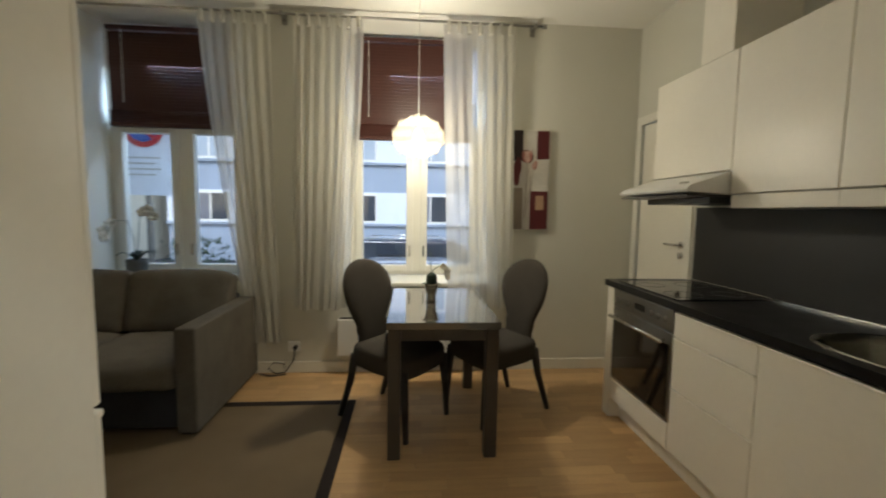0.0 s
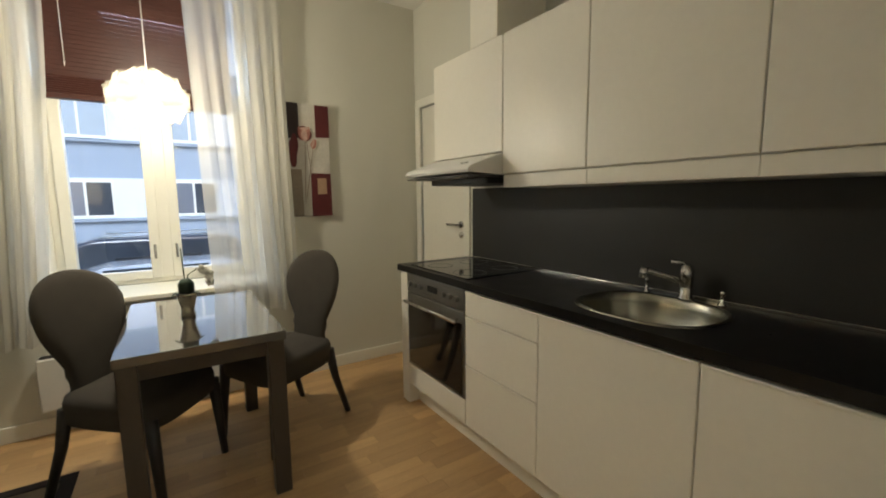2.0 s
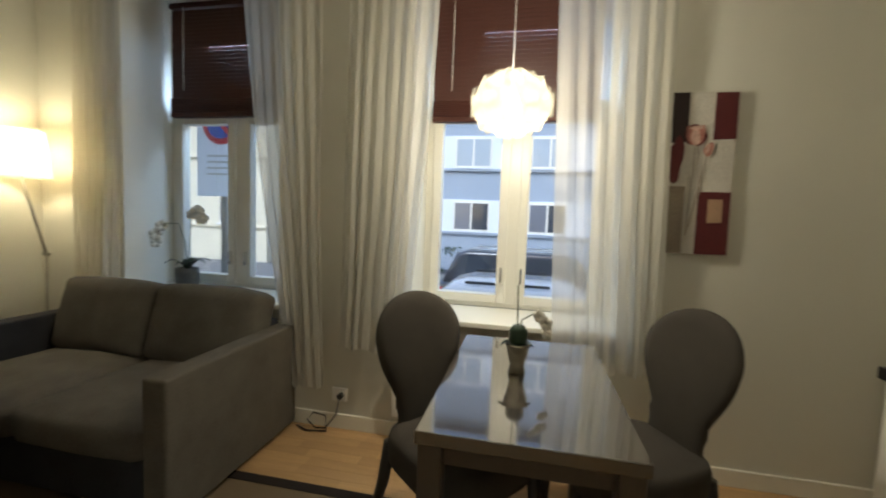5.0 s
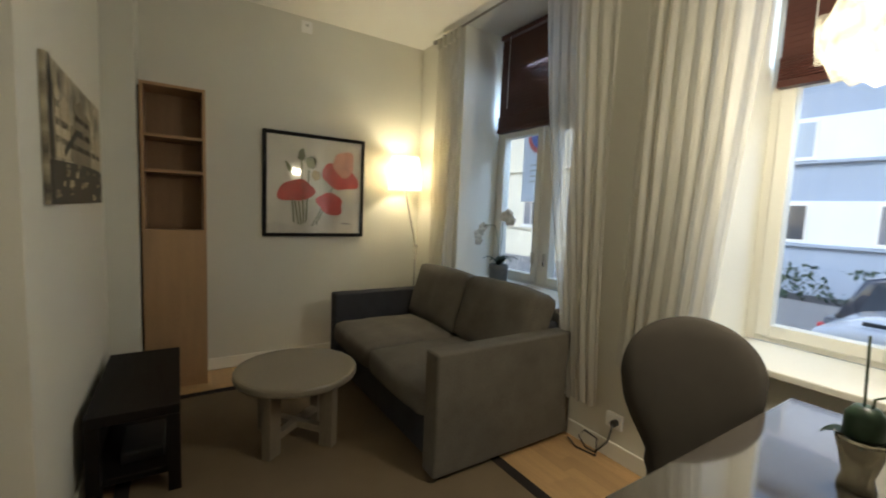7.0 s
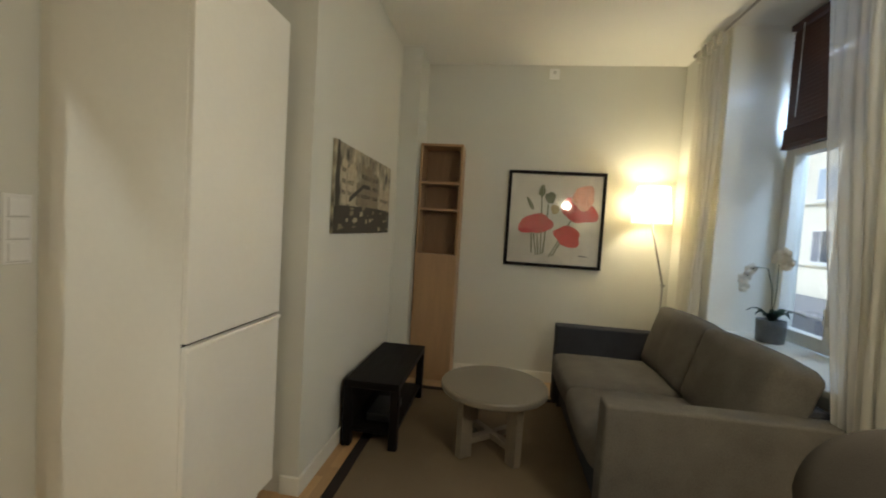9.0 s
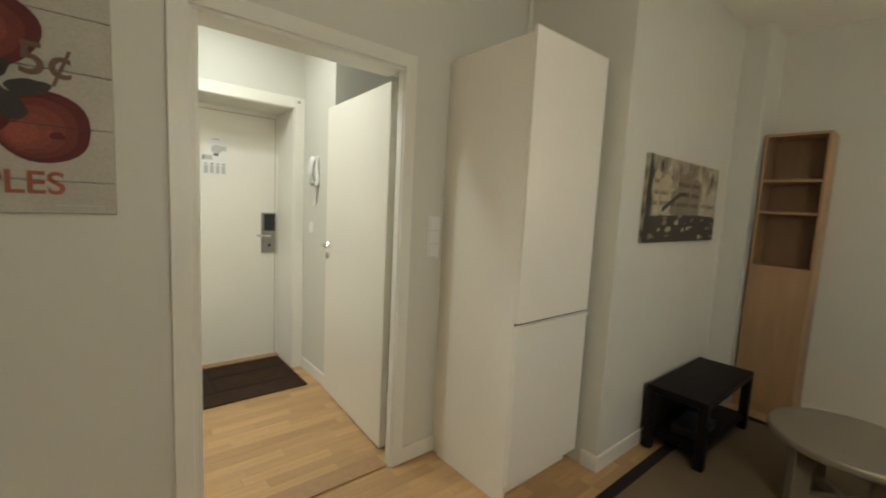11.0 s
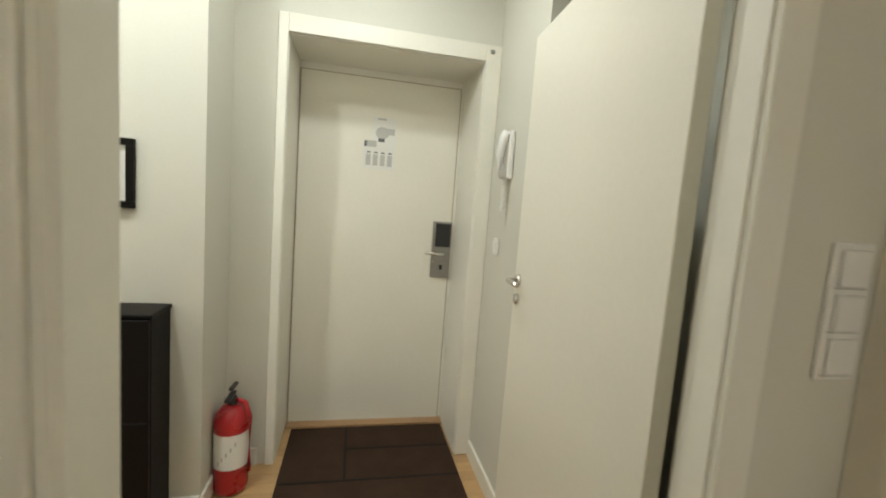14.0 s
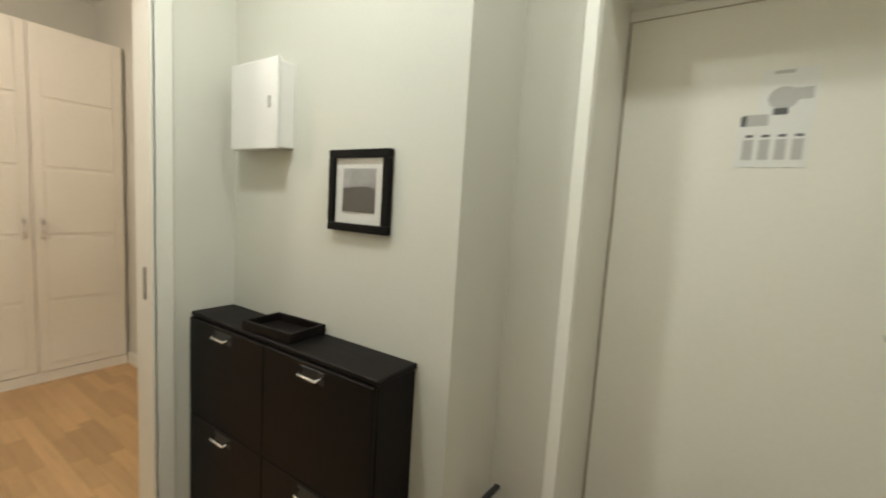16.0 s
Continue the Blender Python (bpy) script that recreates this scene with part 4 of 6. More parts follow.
def dining_chair():
    """Facing +x; origin on the floor under the seat's middle."""
    c = tagged(empty("dining_chair", pose(0, 0, 0)), "grey upholstered dining chair with an oval back and black legs", "chair", "chairs at the dining table")
    # seat: rounded wedge
    out = []
    for i in range(40):
        a = math.tau * i / 40
        cx, sy = math.cos(a), math.sin(a)
        x = 0.25 * math.copysign(abs(cx) ** 0.5, cx)
        y = (0.225 + 0.022 * (x / 0.25)) * math.copysign(abs(sy) ** 0.5, sy)
        out.append((x, y))
    b = bmesh.new()
    loops = [[b.verts.new((x * k, y * k, z)) for x, y in out] for k, z in ((0.93, 0.352), (0.985, 0.362), (1.0, 0.40), (1.0, 0.445), (0.97, 0.468), (0.85, 0.482), (0.45, 0.492))]
    for lo, hi in zip(loops, loops[1:]):
        for i in range(40):
            b.faces.new((lo[i], lo[(i + 1) % 40], hi[(i + 1) % 40], hi[i]))
    b.faces.new(loops[0][::-1])
    b.faces.new(loops[-1])
    part("seat", b, M_CHAIRC, c, "", True)
    # oval back with a waist, leaning backwards
    b = bmesh.new()
    n = 32
    front_v, back_v = [], []
    for r in range(n + 1):
        v = 1 - (1 - r / n) ** 2.2
        z = 0.44 + 0.545 * v
        if v < 0.22:
            w = 0.145 - 0.018 * math.sin(v / 0.22 * math.pi)
        else:
            q = (v - 0.22) / 0.78
            w = 0.128 + (0.215 - 0.128) * math.sin(min(1, q / 0.55) * math.pi / 2) ** 1.3 if q < 0.55 else 0.215 * math.sqrt(max(0.0, 1 - ((q - 0.55) / 0.45) ** 2.3)) + 0.004
        lean = -0.215 - 0.10 * v ** 1.3
        thick = 0.026 * math.sqrt(max(0.03, 1 - (max(0.0, v - 0.88) / 0.12) ** 2))
        fr_, bk_ = [], []
        for k in range(13):
            s = -1 + 2 * k / 12
            curve = 0.028 * (w * s / 0.215) ** 2
            edge = max(0.12, 1 - abs(s) ** 6)
            fr_.append(b.verts.new((lean + curve + thick * edge, w * s, z)))
            bk_.append(b.verts.new((lean + curve - thick * edge, w * s, z)))
        front_v.append(fr_)
        back_v.append(bk_)
    for r in range(n):
        for k in range(12):
            b.faces.new((front_v[r][k], front_v[r][k + 1], front_v[r + 1][k + 1], front_v[r + 1][k]))
            b.faces.new((back_v[r][k + 1], back_v[r][k], back_v[r + 1][k], back_v[r + 1][k + 1]))
        b.faces.new((front_v[r][0], front_v[r + 1][0], back_v[r + 1][0], back_v[r][0]))
        b.faces.new((front_v[r][12], back_v[r][12], back_v[r + 1][12], front_v[r + 1][12]))
    for k in range(12):
        b.faces.new((front_v[n][k], front_v[n][k + 1], back_v[n][k + 1], back_v[n][k]))
        b.faces.new((front_v[0][k + 1], front_v[0][k], back_v[0][k], back_v[0][k + 1]))
    bmesh.ops.recalc_face_normals(b, faces=b.faces[:])
    part("backrest", b, M_CHAIRC, c, "", True)
    for y in (-0.2, 0.2):
        part("leg", tube([(0.205, y, 0.40), (0.222, y * 1.03, 0.2), (0.235, y * 1.05, 0.0)], 0.029, 8, 0.58), M_LEG, c, "", True)
        part("leg", tube([(-0.20, y * 0.85, 0.42), (-0.225, y * 0.92, 0.25), (-0.305, y, 0.0)], 0.029, 8, 0.58), M_LEG, c, "", True)
    return c


chair = dining_chair()
chair.matrix_world = pose(0.293, 2.835, 0, 0, 0, -38)
copy_thing(chair, pose(0.925, 2.945, 0, 0, 0, 207))

# orchid in a silvered vase on the table
def orchid(name, at, pot, pot_mat, stems, leaves, label, seed, size=1.0):
    o = tagged(empty(name, pose(*at)), label, "plant")
    part("pot", turned(pot, 28, True), pot_mat, o, "", True)
    h = pot[-1][1]
    rnd = random.Random(seed)
    for i in range(leaves):
        a = math.tau * i / leaves + rnd.uniform(-0.3, 0.3)
        ln = rnd.uniform(0.09, 0.16) * size
        b = bmesh.new()
        prev = None
        for k in range(9):
            f = k / 8
            d = Vector((math.cos(a), math.sin(a), 0))
            p = Vector((0, 0, h)) + d * (ln * f) + Vector((0, 0, 0.09 * size * math.sin(f * 2.2) * (0.6 + ln * 3) - 0.02 * f))
            w = 0.024 * math.sin(math.pi * min(1, 0.12 + f * 0.88)) + 0.002
            s = Vector((-math.sin(a), math.cos(a), 0)) * w
            row = [b.verts.new(p - s), b.verts.new(p + Vector((0, 0, -0.006))), b.verts.new(p + s)]
            if prev:
                for j in range(2):
                    b.faces.new((prev[j], prev[j + 1], row[j + 1], row[j]))
            prev = row
        bmesh.ops.solidify(b, geom=b.faces[:], thickness=0.0025)
        part("leaf", b, M_LEAF, o, "", True)
    for pts, blooms in stems:
        part("stem", tube([Vector((0, 0, h)) + Vector(p) for p in pts], 0.0028, 6), M_STEM, o, "", True)
        for bx, by, bz, sz in blooms:
            b = bmesh.new()
            for k in range(5):
                a = math.tau * k / 5 + 0.3
                pet = turned([(0.001, -0.002), (sz * 0.42, -0.001), (sz * 0.42, 0.001), (0.001, 0.002)], 12)
                merge(b, pet, pose(bx, by, bz + h, 68, 0, 25) @ pose(sz * 0.42 * math.cos(a), sz * 0.42 * math.sin(a), 0, 14 * math.sin(a), -14 * math.cos(a), 0))
            part("flower", b, M_PETAL, o, "white orchid bloom", True)
    return o


orchid("table_orchid", (0.50, 2.86, 0.7385), [(0.030, 0), (0.033, 0.004), (0.026, 0.03), (0.044, 0.105), (0.047, 0.115), (0.042, 0.115), (0.038, 0.10)], M_SILVER,
       [([(0, 0, 0), (-0.006, 0, 0.12), (-0.01, 0, 0.23)], []), ([(0, 0, 0), (0.01, 0, 0.10), (0.05, 0.01, 0.125), (0.09, 0.01, 0.10)], [(0.07, 0.0, 0.12, 0.03), (0.095, 0.0, 0.095, 0.034), (0.10, 0.01, 0.055, 0.028)])],
       5, "white orchid in a silvered glass vase on the dining table", 3, 0.45)
b = turned([(0.022, 0), (0.034, 0.02), (0.034, 0.06), (0.02, 0.08)], 18)
bmesh.ops.translate(b, verts=b.verts[:], vec=(0.50, 2.86, 0.7385 + 0.10))
tagged(part("plant_liner", b, M_LEAF, None, "", True), "dark green plant clump in the vase", "plant")
orchid("window_orchid", (-1.87, 3.86, 0.7345), [(0.068, 0), (0.074, 0.008), (0.078, 0.10), (0.079, 0.14), (0.072, 0.14), (0.068, 0.125)], M_POT,
       [([(0, 0, 0), (-0.02, 0, 0.2), (-0.05, -0.02, 0.33), (-0.13, -0.05, 0.33), (-0.19, -0.06, 0.26)], [(-0.15, -0.06, 0.31, 0.055), (-0.19, -0.07, 0.25, 0.06), (-0.20, -0.06, 0.19, 0.05)]),
        ([(0, 0, 0), (0.02, 0, 0.2), (0.05, -0.02, 0.36), (0.13, -0.03, 0.42)], [(0.13, -0.05, 0.42, 0.06), (0.17, -0.05, 0.37, 0.055), (0.09, -0.05, 0.40, 0.05)])],
       7, "white orchid in a grey pot on the window sill", 5)

# pendant of interlocking white petals
pend = tagged(empty("pendant_lamp", pose(0.415, 3.2, 1.811)), "white ball pendant lamp of interlocking curled petals, lit", "lamp")
M_SHADE = fabric_sheer("pendant_petal", (0.10, 0.094, 0.078), 0.47, 0.4)
M_BULB = glowing("lit_bulb", (1.0, 0.90, 0.72), 3)
for row, (zc, rad, count, sz) in enumerate(((0.112, 0.085, 7, 0.074), (0.058, 0.150, 11, 0.080), (-0.008, 0.178, 12, 0.084), (-0.072, 0.152, 11, 0.080), (-0.114, 0.088, 7, 0.074))):
    for i in range(count):
        a = math.tau * (i + 0.5 * (row % 2)) / count
        b = bmesh.new()
        grid = []
        for r in range(7):
            line = []
            for k in range(7):
                u, v = -1 + 2 * k / 6, -1 + 2 * r / 6
                w = sz * 0.62 * math.sqrt(max(0.02, 1 - 0.85 * v * v))
                tilt = math.atan2(zc, rad)
                x = -0.018 * u * u + 0.003 * v * v
                line.append(b.verts.new((x, u * w, v * sz * 0.60)))
            grid.append(line)
        for r in range(6):
            for k in range(6):
                b.faces.new((grid[r][k], grid[r][k + 1], grid[r + 1][k + 1], grid[r + 1][k]))
        bmesh.ops.transform(b, matrix=pose(0, 0, 0, 0, 0, math.degrees(a)) @ pose(rad, 0, zc, 0, -math.degrees(tilt), 0), verts=b.verts[:])
        part("petal", b, M_SHADE, pend, "", True)
b = turned([(0.012, -0.055), (0.034, -0.035), (0.040, -0.005), (0.03, 0.025), (0.016, 0.05)], 18)
part("bulb", b, M_BULB, pend, "glowing bulb", True).visible_shadow = False
part("cord", tube([(0, 0, 0.05), (0, 0, CEIL - 1.811 - 0.02)], 0.003, 6), M_WHITE, pend, "white cord")
part("ceiling_cup", turned([(0.045, CEIL - 1.811 - 0.03), (0.05, CEIL - 1.811 - 0.02), (0.05, CEIL - 1.811 - 0.002)], 20), M_WHITE, pend)

# floor lamp behind the sofa
fl = tagged(empty("floor_lamp", pose(-2.62, 3.36, 0)), "steel floor lamp with a pale fabric drum shade, lit", "lamp")
M_DRUM = fabric_sheer("drum_shade_cloth", (0.86, 0.78, 0.62), 0.0, 0.6)
part("shade", turned([(0.148, 1.455), (0.120, 1.745)], 40, False), M_DRUM, fl, "pale fabric shade", True)
part("base", turned([(0.13, 0), (0.13, 0.02), (0.02, 0.03)], 28), M_STEEL, fl)
part("pole", tube([(0.0, 0.12, 0.02), (0.0, 0.13, 0.96)], 0.009, 10), M_STEEL, fl, "", True)
part("arm", tube([(0.0, 0.13, 0.96), (0.0, 0.005, 1.47)], 0.008, 10), M_STEEL, fl, "", True)
part("joint", tube([(-0.02, 0.13, 0.96), (0.02, 0.13, 0.96)], 0.013, 12), M_STEEL, fl)
part("socket", turned([(0.016, 1.46), (0.018, 1.56)], 14), M_WHITE, fl)
b = turned([(0.012, 1.56), (0.03, 1.59), (0.032, 1.62), (0.018, 1.66)], 16)
part("bulb", b, M_BULB, fl, "glowing bulb", True).visible_shadow = False


# ---- pictures ----
def shape(pts, y, thick=0.0012):
    """A thin coloured patch in the plane of a picture facing +z of its own frame."""
    b = bmesh.new()
    b.faces.new([b.verts.new((x, z, 0)) for x, z in pts])
    out = bmesh.ops.extrude_face_region(b, geom=b.faces[:])
    bmesh.ops.translate(b, verts=[v for v in out["geom"] if isinstance(v, bmesh.types.BMVert)], vec=(0, 0, thick))
    bmesh.ops.translate(b, verts=b.verts[:], vec=(0, 0, y))
    bmesh.ops.recalc_face_normals(b, faces=b.faces[:])
    return b


def blob(cx, cz, rx, rz, wob=0.12, n=26, seed=1, turn_deg=0):
    rnd = random.Random(seed)
    ph = [rnd.uniform(0, 6.28) for _ in range(3)]
    ca, sa = math.cos(radians(turn_deg)), math.sin(radians(turn_deg))
    out = []
    for i in range(n):
        a = math.tau * i / n
        r = 1 + wob * (math.sin(2 * a + ph[0]) * 0.5 + math.sin(3 * a + ph[1]) * 0.35 + math.sin(5 * a + ph[2]) * 0.25)
        x, z = rx * r * math.cos(a), rz * r * math.sin(a)
        out.append((cx + ca * x - sa * z, cz + sa * x + ca * z))
    return out


def frame_bars(w, h, bar, depth):
    b = bmesh.new()
    for x0, x1, z0, z1 in ((-w / 2, w / 2, h / 2 - bar, h / 2), (-w / 2, w / 2, -h / 2, -h / 2 + bar), (-w / 2, -w / 2 + bar, -h / 2 + bar, h / 2 - bar), (w / 2 - bar, w / 2, -h / 2 + bar, h / 2 - bar)):
        box(x0, x1, z0, z1, 0, depth, 0.003, 2, bm=b)
    return b


def paint(name, colour, vary=0.2, scale=14):
    return material(name, colour, 0.65, vary=vary, scale=scale, fine=120, bump=0.02)


P_CREAM = paint("paint_cream", (0.66, 0.62, 0.53), 0.12, 6)
P_PALE = paint("paint_pale", (0.56, 0.53, 0.47), 0.2, 5)
P_MAROON = paint("paint_maroon", (0.09, 0.009, 0.011), 0.25)
P_DARK = paint("paint_dark", (0.02, 0.009, 0.009), 0.3)
P_PINK = paint("paint_pink", (0.36, 0.15, 0.12), 0.35, 30)
P_TAN = paint("paint_tan", (0.42, 0.27, 0.17), 0.2)
P_POPPY = paint("paint_poppy", (0.55, 0.055, 0.048), 0.35, 16)
P_POPPYL = paint("paint_poppy_light", (0.66, 0.33, 0.24), 0.3, 16)
P_GREEN = paint("paint_olive", (0.16, 0.17, 0.09), 0.35, 20)
P_OCHRE = paint("paint_ochre", (0.45, 0.33, 0.16), 0.3, 20)

# poppy print in a black frame
poppy = tagged(empty("framed_poppy_print", Matrix(((0, 0, 1, WEST + 0.002), (1, 0, 0, 2.622), (0, 1, 0, 1.448), (0, 0, 0, 1)))), "black framed print of red poppies behind glass", "picture")
part("frame", frame_bars(0.83, 0.835, 0.028, 0.028), M_BLACKF, poppy)
part("print", box(-0.39, 0.39, -0.392, 0.392, 0.0, 0.012), P_CREAM, poppy)
for i, (x, z, rx, rz, mt, tn) in enumerate(((-0.16, -0.045, 0.135, 0.095, P_POPPY, 8), (0.20, 0.085, 0.15, 0.105, P_POPPY, -20), (0.12, -0.14, 0.12, 0.085, P_POPPY, -10), (0.235, 0.20, 0.10, 0.10, P_POPPYL, 0), (0.0, 0.09, 0.035, 0.045, P_OCHRE, 0),
                                       (-0.045, 0.19, 0.04, 0.055, P_GREEN, 10), (-0.12, 0.245, 0.028, 0.05, P_GREEN, -15), (-0.215, 0.13, 0.018, 0.06, P_GREEN, 25))):
    part("painted_flower", shape(blob(x, z, rx, rz, 0.22, 30, i + 3, tn), 0.0125 + i * 0.0006), mt, poppy)
for i, (x0, z0, x1, z1) in enumerate(((-0.17, -0.13, -0.14, -0.32), (-0.14, -0.13, -0.12, -0.32), (-0.06, 0.13, -0.08, -0.30), (-0.12, 0.20, -0.10, -0.31), (0.06, -0.20, 0.0, -0.32), (0.14, 0.0, -0.03, -0.33), (-0.19, -0.12, -0.18, -0.30))):
    part("painted_stem", shape([(x0 - 0.006, z0), (x0 + 0.006, z0), (x1 + 0.006, z1), (x1 - 0.006, z1)], 0.0122 + i * 0.0001), P_GREEN, poppy)
part("signature", shape([(0.22, -0.30), (0.30, -0.305), (0.30, -0.313), (0.22, -0.308)], 0.0123), M_PRINTD, poppy)
g = part("glazing", box(-0.388, 0.388, -0.390, 0.390, 0.0185, 0.0205), M_PICGLASS, poppy)
g.visible_shadow = False

# tall canvas with pink flowers
cv = tagged(empty("canvas_tulips", Matrix(((1, 0, 0, 1.318), (0, 0, -1, NORTH - 0.001), (0, 1, 0, 1.561), (0, 0, 0, 1)))), "tall narrow canvas in cream and maroon with a pink flower", "picture")
part("canvas", box(-0.146, 0.146, -0.391, 0.391, 0.0, 0.028, 0.003, 2), P_PALE, cv)
P_TAUPE = paint("paint_taupe", (0.27, 0.22, 0.17), 0.3, 7)
P_BLUSH = paint("paint_blush", (0.52, 0.34, 0.28), 0.3, 30)
for i, (x0, x1, z0, z1, mt) in enumerate(((-0.1455, -0.066, 0.15, 0.3905, P_DARK), (0.045, 0.1455, 0.165, 0.388, P_MAROON), (0.0, 0.1455, -0.3905, -0.085, P_MAROON), (0.045, 0.112, -0.235, -0.12, P_TAN), (-0.1455, -0.06, -0.3905, -0.06, P_TAUPE))):
    part("painted_field", shape([(x0, z0), (x1, z0 + 0.004), (x1 - 0.003, z1), (x0, z1)], 0.0285 + i * 0.0008), mt, cv)
part("painted_field", shape(blob(-0.112, 0.07, 0.032, 0.11, 0.25, 26, 2), 0.0322), P_MAROON, cv)
for i, (x0, z0, x1, z1) in enumerate(((-0.03, 0.15, -0.045, -0.30), (0.025, 0.10, -0.035, -0.26), (-0.02, 0.14, 0.005, -0.10))):
    part("painted_stem", shape([(x0 - 0.0025, z0), (x0 + 0.0025, z0), (x1 + 0.0025, z1), (x1 - 0.0025, z1)], 0.0328 + i * 0.0002), P_TAUPE, cv)
for i, (x, z, rx, rz, tn, mt) in enumerate(((-0.035, 0.185, 0.048, 0.052, 0, P_MAROON), (-0.055, 0.185, 0.020, 0.045, 12, P_PINK), (-0.012, 0.188, 0.019, 0.045, -14, P_PINK), (-0.034, 0.178, 0.020, 0.043, 0, P_BLUSH), (-0.03, 0.222, 0.03, 0.010, 5, P_BLUSH),
                                           (0.028, 0.118, 0.019, 0.036, -8, P_PINK), (0.023, 0.122, 0.009, 0.026, -8, P_BLUSH))):
    part("painted_flower", shape(blob(x, z, rx, rz, 0.16, 24, i + 9, tn), 0.0336 + i * 0.0004), mt, cv)

# sepia town picture on the wall block
M_SEPIA = bpy.data.materials.new("sepia_town_paint")
M_SEPIA.use_nodes = True
nn, ll = M_SEPIA.node_tree.nodes, M_SEPIA.node_tree.links
tcn, mpn, nz, vr, rmp = nn.new("ShaderNodeTexCoord"), nn.new("ShaderNodeMapping"), nn.new("ShaderNodeTexNoise"), nn.new("ShaderNodeTexVoronoi"), nn.new("ShaderNodeValToRGB")
mpn.inputs["Scale"].default_value = (7, 5, 1)
nz.inputs["Scale"].default_value, nz.inputs["Detail"].default_value = 1.6, 8
vr.distance = "CHEBYCHEV"
vr.inputs["Scale"].default_value = 2.2
mxn = nn.new("ShaderNodeMath")
mxn.operation = "MULTIPLY_ADD"
mxn.inputs[1].default_value = 0.5
ll.new(tcn.outputs["Object"], mpn.inputs["Vector"])
ll.new(mpn.outputs["Vector"], nz.inputs["Vector"])
ll.new(mpn.outputs["Vector"], vr.inputs["Vector"])
ll.new(vr.outputs["Distance"], mxn.inputs[0])
ll.new(nz.outputs["Fac"], mxn.inputs[2])
ll.new(mxn.outputs[0], rmp.inputs["Fac"])
rmp.color_ramp.elements[0].position, rmp.color_ramp.elements[0].color = 0.46, (0.028, 0.024, 0.018, 1)
rmp.color_ramp.elements[1].position, rmp.color_ramp.elements[1].color = 0.92, (0.55, 0.48, 0.34, 1)
ll.new(rmp.outputs["Color"], nn["Principled BSDF"].inputs["Base Color"])
nn["Principled BSDF"].inputs["Roughness"].default_value = 0.5
town = tagged(empty("canvas_town", Matrix(((-1, 0, 0, -1.655), (0, 0, 1, 1.281), (0, 1, 0, 1.50), (0, 0, 0, 1)))), "unframed sepia canvas of a canal town", "picture")
part("canvas", box(-0.535, 0.535, -0.245, 0.245, 0.0, 0.018, 0.003, 2), M_SEPIA, town)
P_SEP = paint("paint_sepia_light", (0.50, 0.43, 0.30), 0.3, 12)
P_SEPD = paint("paint_sepia_dark", (0.05, 0.042, 0.03), 0.3, 12)
P_SEPM = paint("paint_sepia_mid", (0.24, 0.20, 0.135), 0.35, 14)
rnd = random.Random(21)
part("painted_water", shape([(-0.534, -0.244), (0.534, -0.244), (0.534, -0.09), (0.2, -0.075), (-0.534, -0.095)], 0.0183), P_SEPD, town)
x = -0.45
while x < 0.46:
    w, top = rnd.uniform(0.06, 0.15), rnd.uniform(0.05, 0.19) * (1.0 if x < 0.1 else 0.7)
    house = part("painted_house", shape([(x, -0.08), (x + w, -0.08), (x + w, top), (x + w * 0.5, top + rnd.uniform(0.0, 0.04)), (x, top)], 0.0192), rnd.choice((P_SEP, P_SEP, P_SEPM)), town)
    for k in range(int(w / 0.03)):
        for z in (-0.03, 0.03, 0.09):
            if z + 0.03 < top:
                part("painted_window", shape([(x + 0.01 + k * 0.03, z), (x + 0.021 + k * 0.03, z), (x + 0.021 + k * 0.03, z + 0.024), (x + 0.01 + k * 0.03, z + 0.024)], 0.0206), P_SEPD, town)
    x += w * rnd.uniform(0.85, 1.2)
part("painted_tree", shape(blob(-0.50, 0.0, 0.03, 0.22, 0.3, 30, 5), 0.0200), P_SEPD, town)
part("painted_spire", shape([(-0.27, 0.0), (-0.235, 0.0), (-0.25, 0.235)], 0.0222), P_SEP, town)
part("painted_bridge", shape([(-0.33, -0.04), (-0.10, 0.055), (0.02, 0.06), (0.02, 0.04), (-0.10, 0.03), (-0.33, -0.07)], 0.0226), P_SEPD, town)
for k in range(26):
    x, z, w, h = rnd.uniform(-0.5, 0.48), rnd.uniform(-0.235, -0.10), rnd.uniform(0.015, 0.07), rnd.uniform(0.005, 0.03)
    part("painted_reflection", shape([(x, z), (x + w, z + 0.004), (x + w * 0.9, z + h), (x + 0.004, z + h)], 0.0196 + k * 0.00005), rnd.choice((P_SEP, P_SEPM, P_SEPM)), town)

# apple sign on boards, beside the doorway
sign = tagged(empty("apple_sign", Matrix(((-1, 0, 0, 1.385), (0, 0, 1, SOUTH + 0.001), (0, 1, 0, 1.70), (0, 0, 0, 1)))), "cream board sign painted with red apples and lettering", "sign")
P_BOARD = paint("paint_board", (0.45, 0.42, 0.35), 0.14, 5)
for z0, z1 in ((-0.373, -0.276), (-0.274, -0.112), (-0.110, 0.052), (0.054, 0.216), (0.218, 0.372)):
    part("board", box(-0.27, 0.27, z0, z1, 0.0, 0.014, 0.003, 2), P_BOARD, sign)
P_APPLES = [paint("paint_apple", (0.10 + 0.045 * k, 0.010 + 0.013 * k, 0.010 + 0.008 * k), 0.35, 9) for k in range(5)]
P_LEAFD = paint("paint_leaf_dark", (0.035, 0.03, 0.028), 0.3)
P_BROWN = paint("paint_brown", (0.14, 0.085, 0.055), 0.2)
P_LETTER = paint("paint_letter", (0.30, 0.085, 0.05), 0.25, 40)
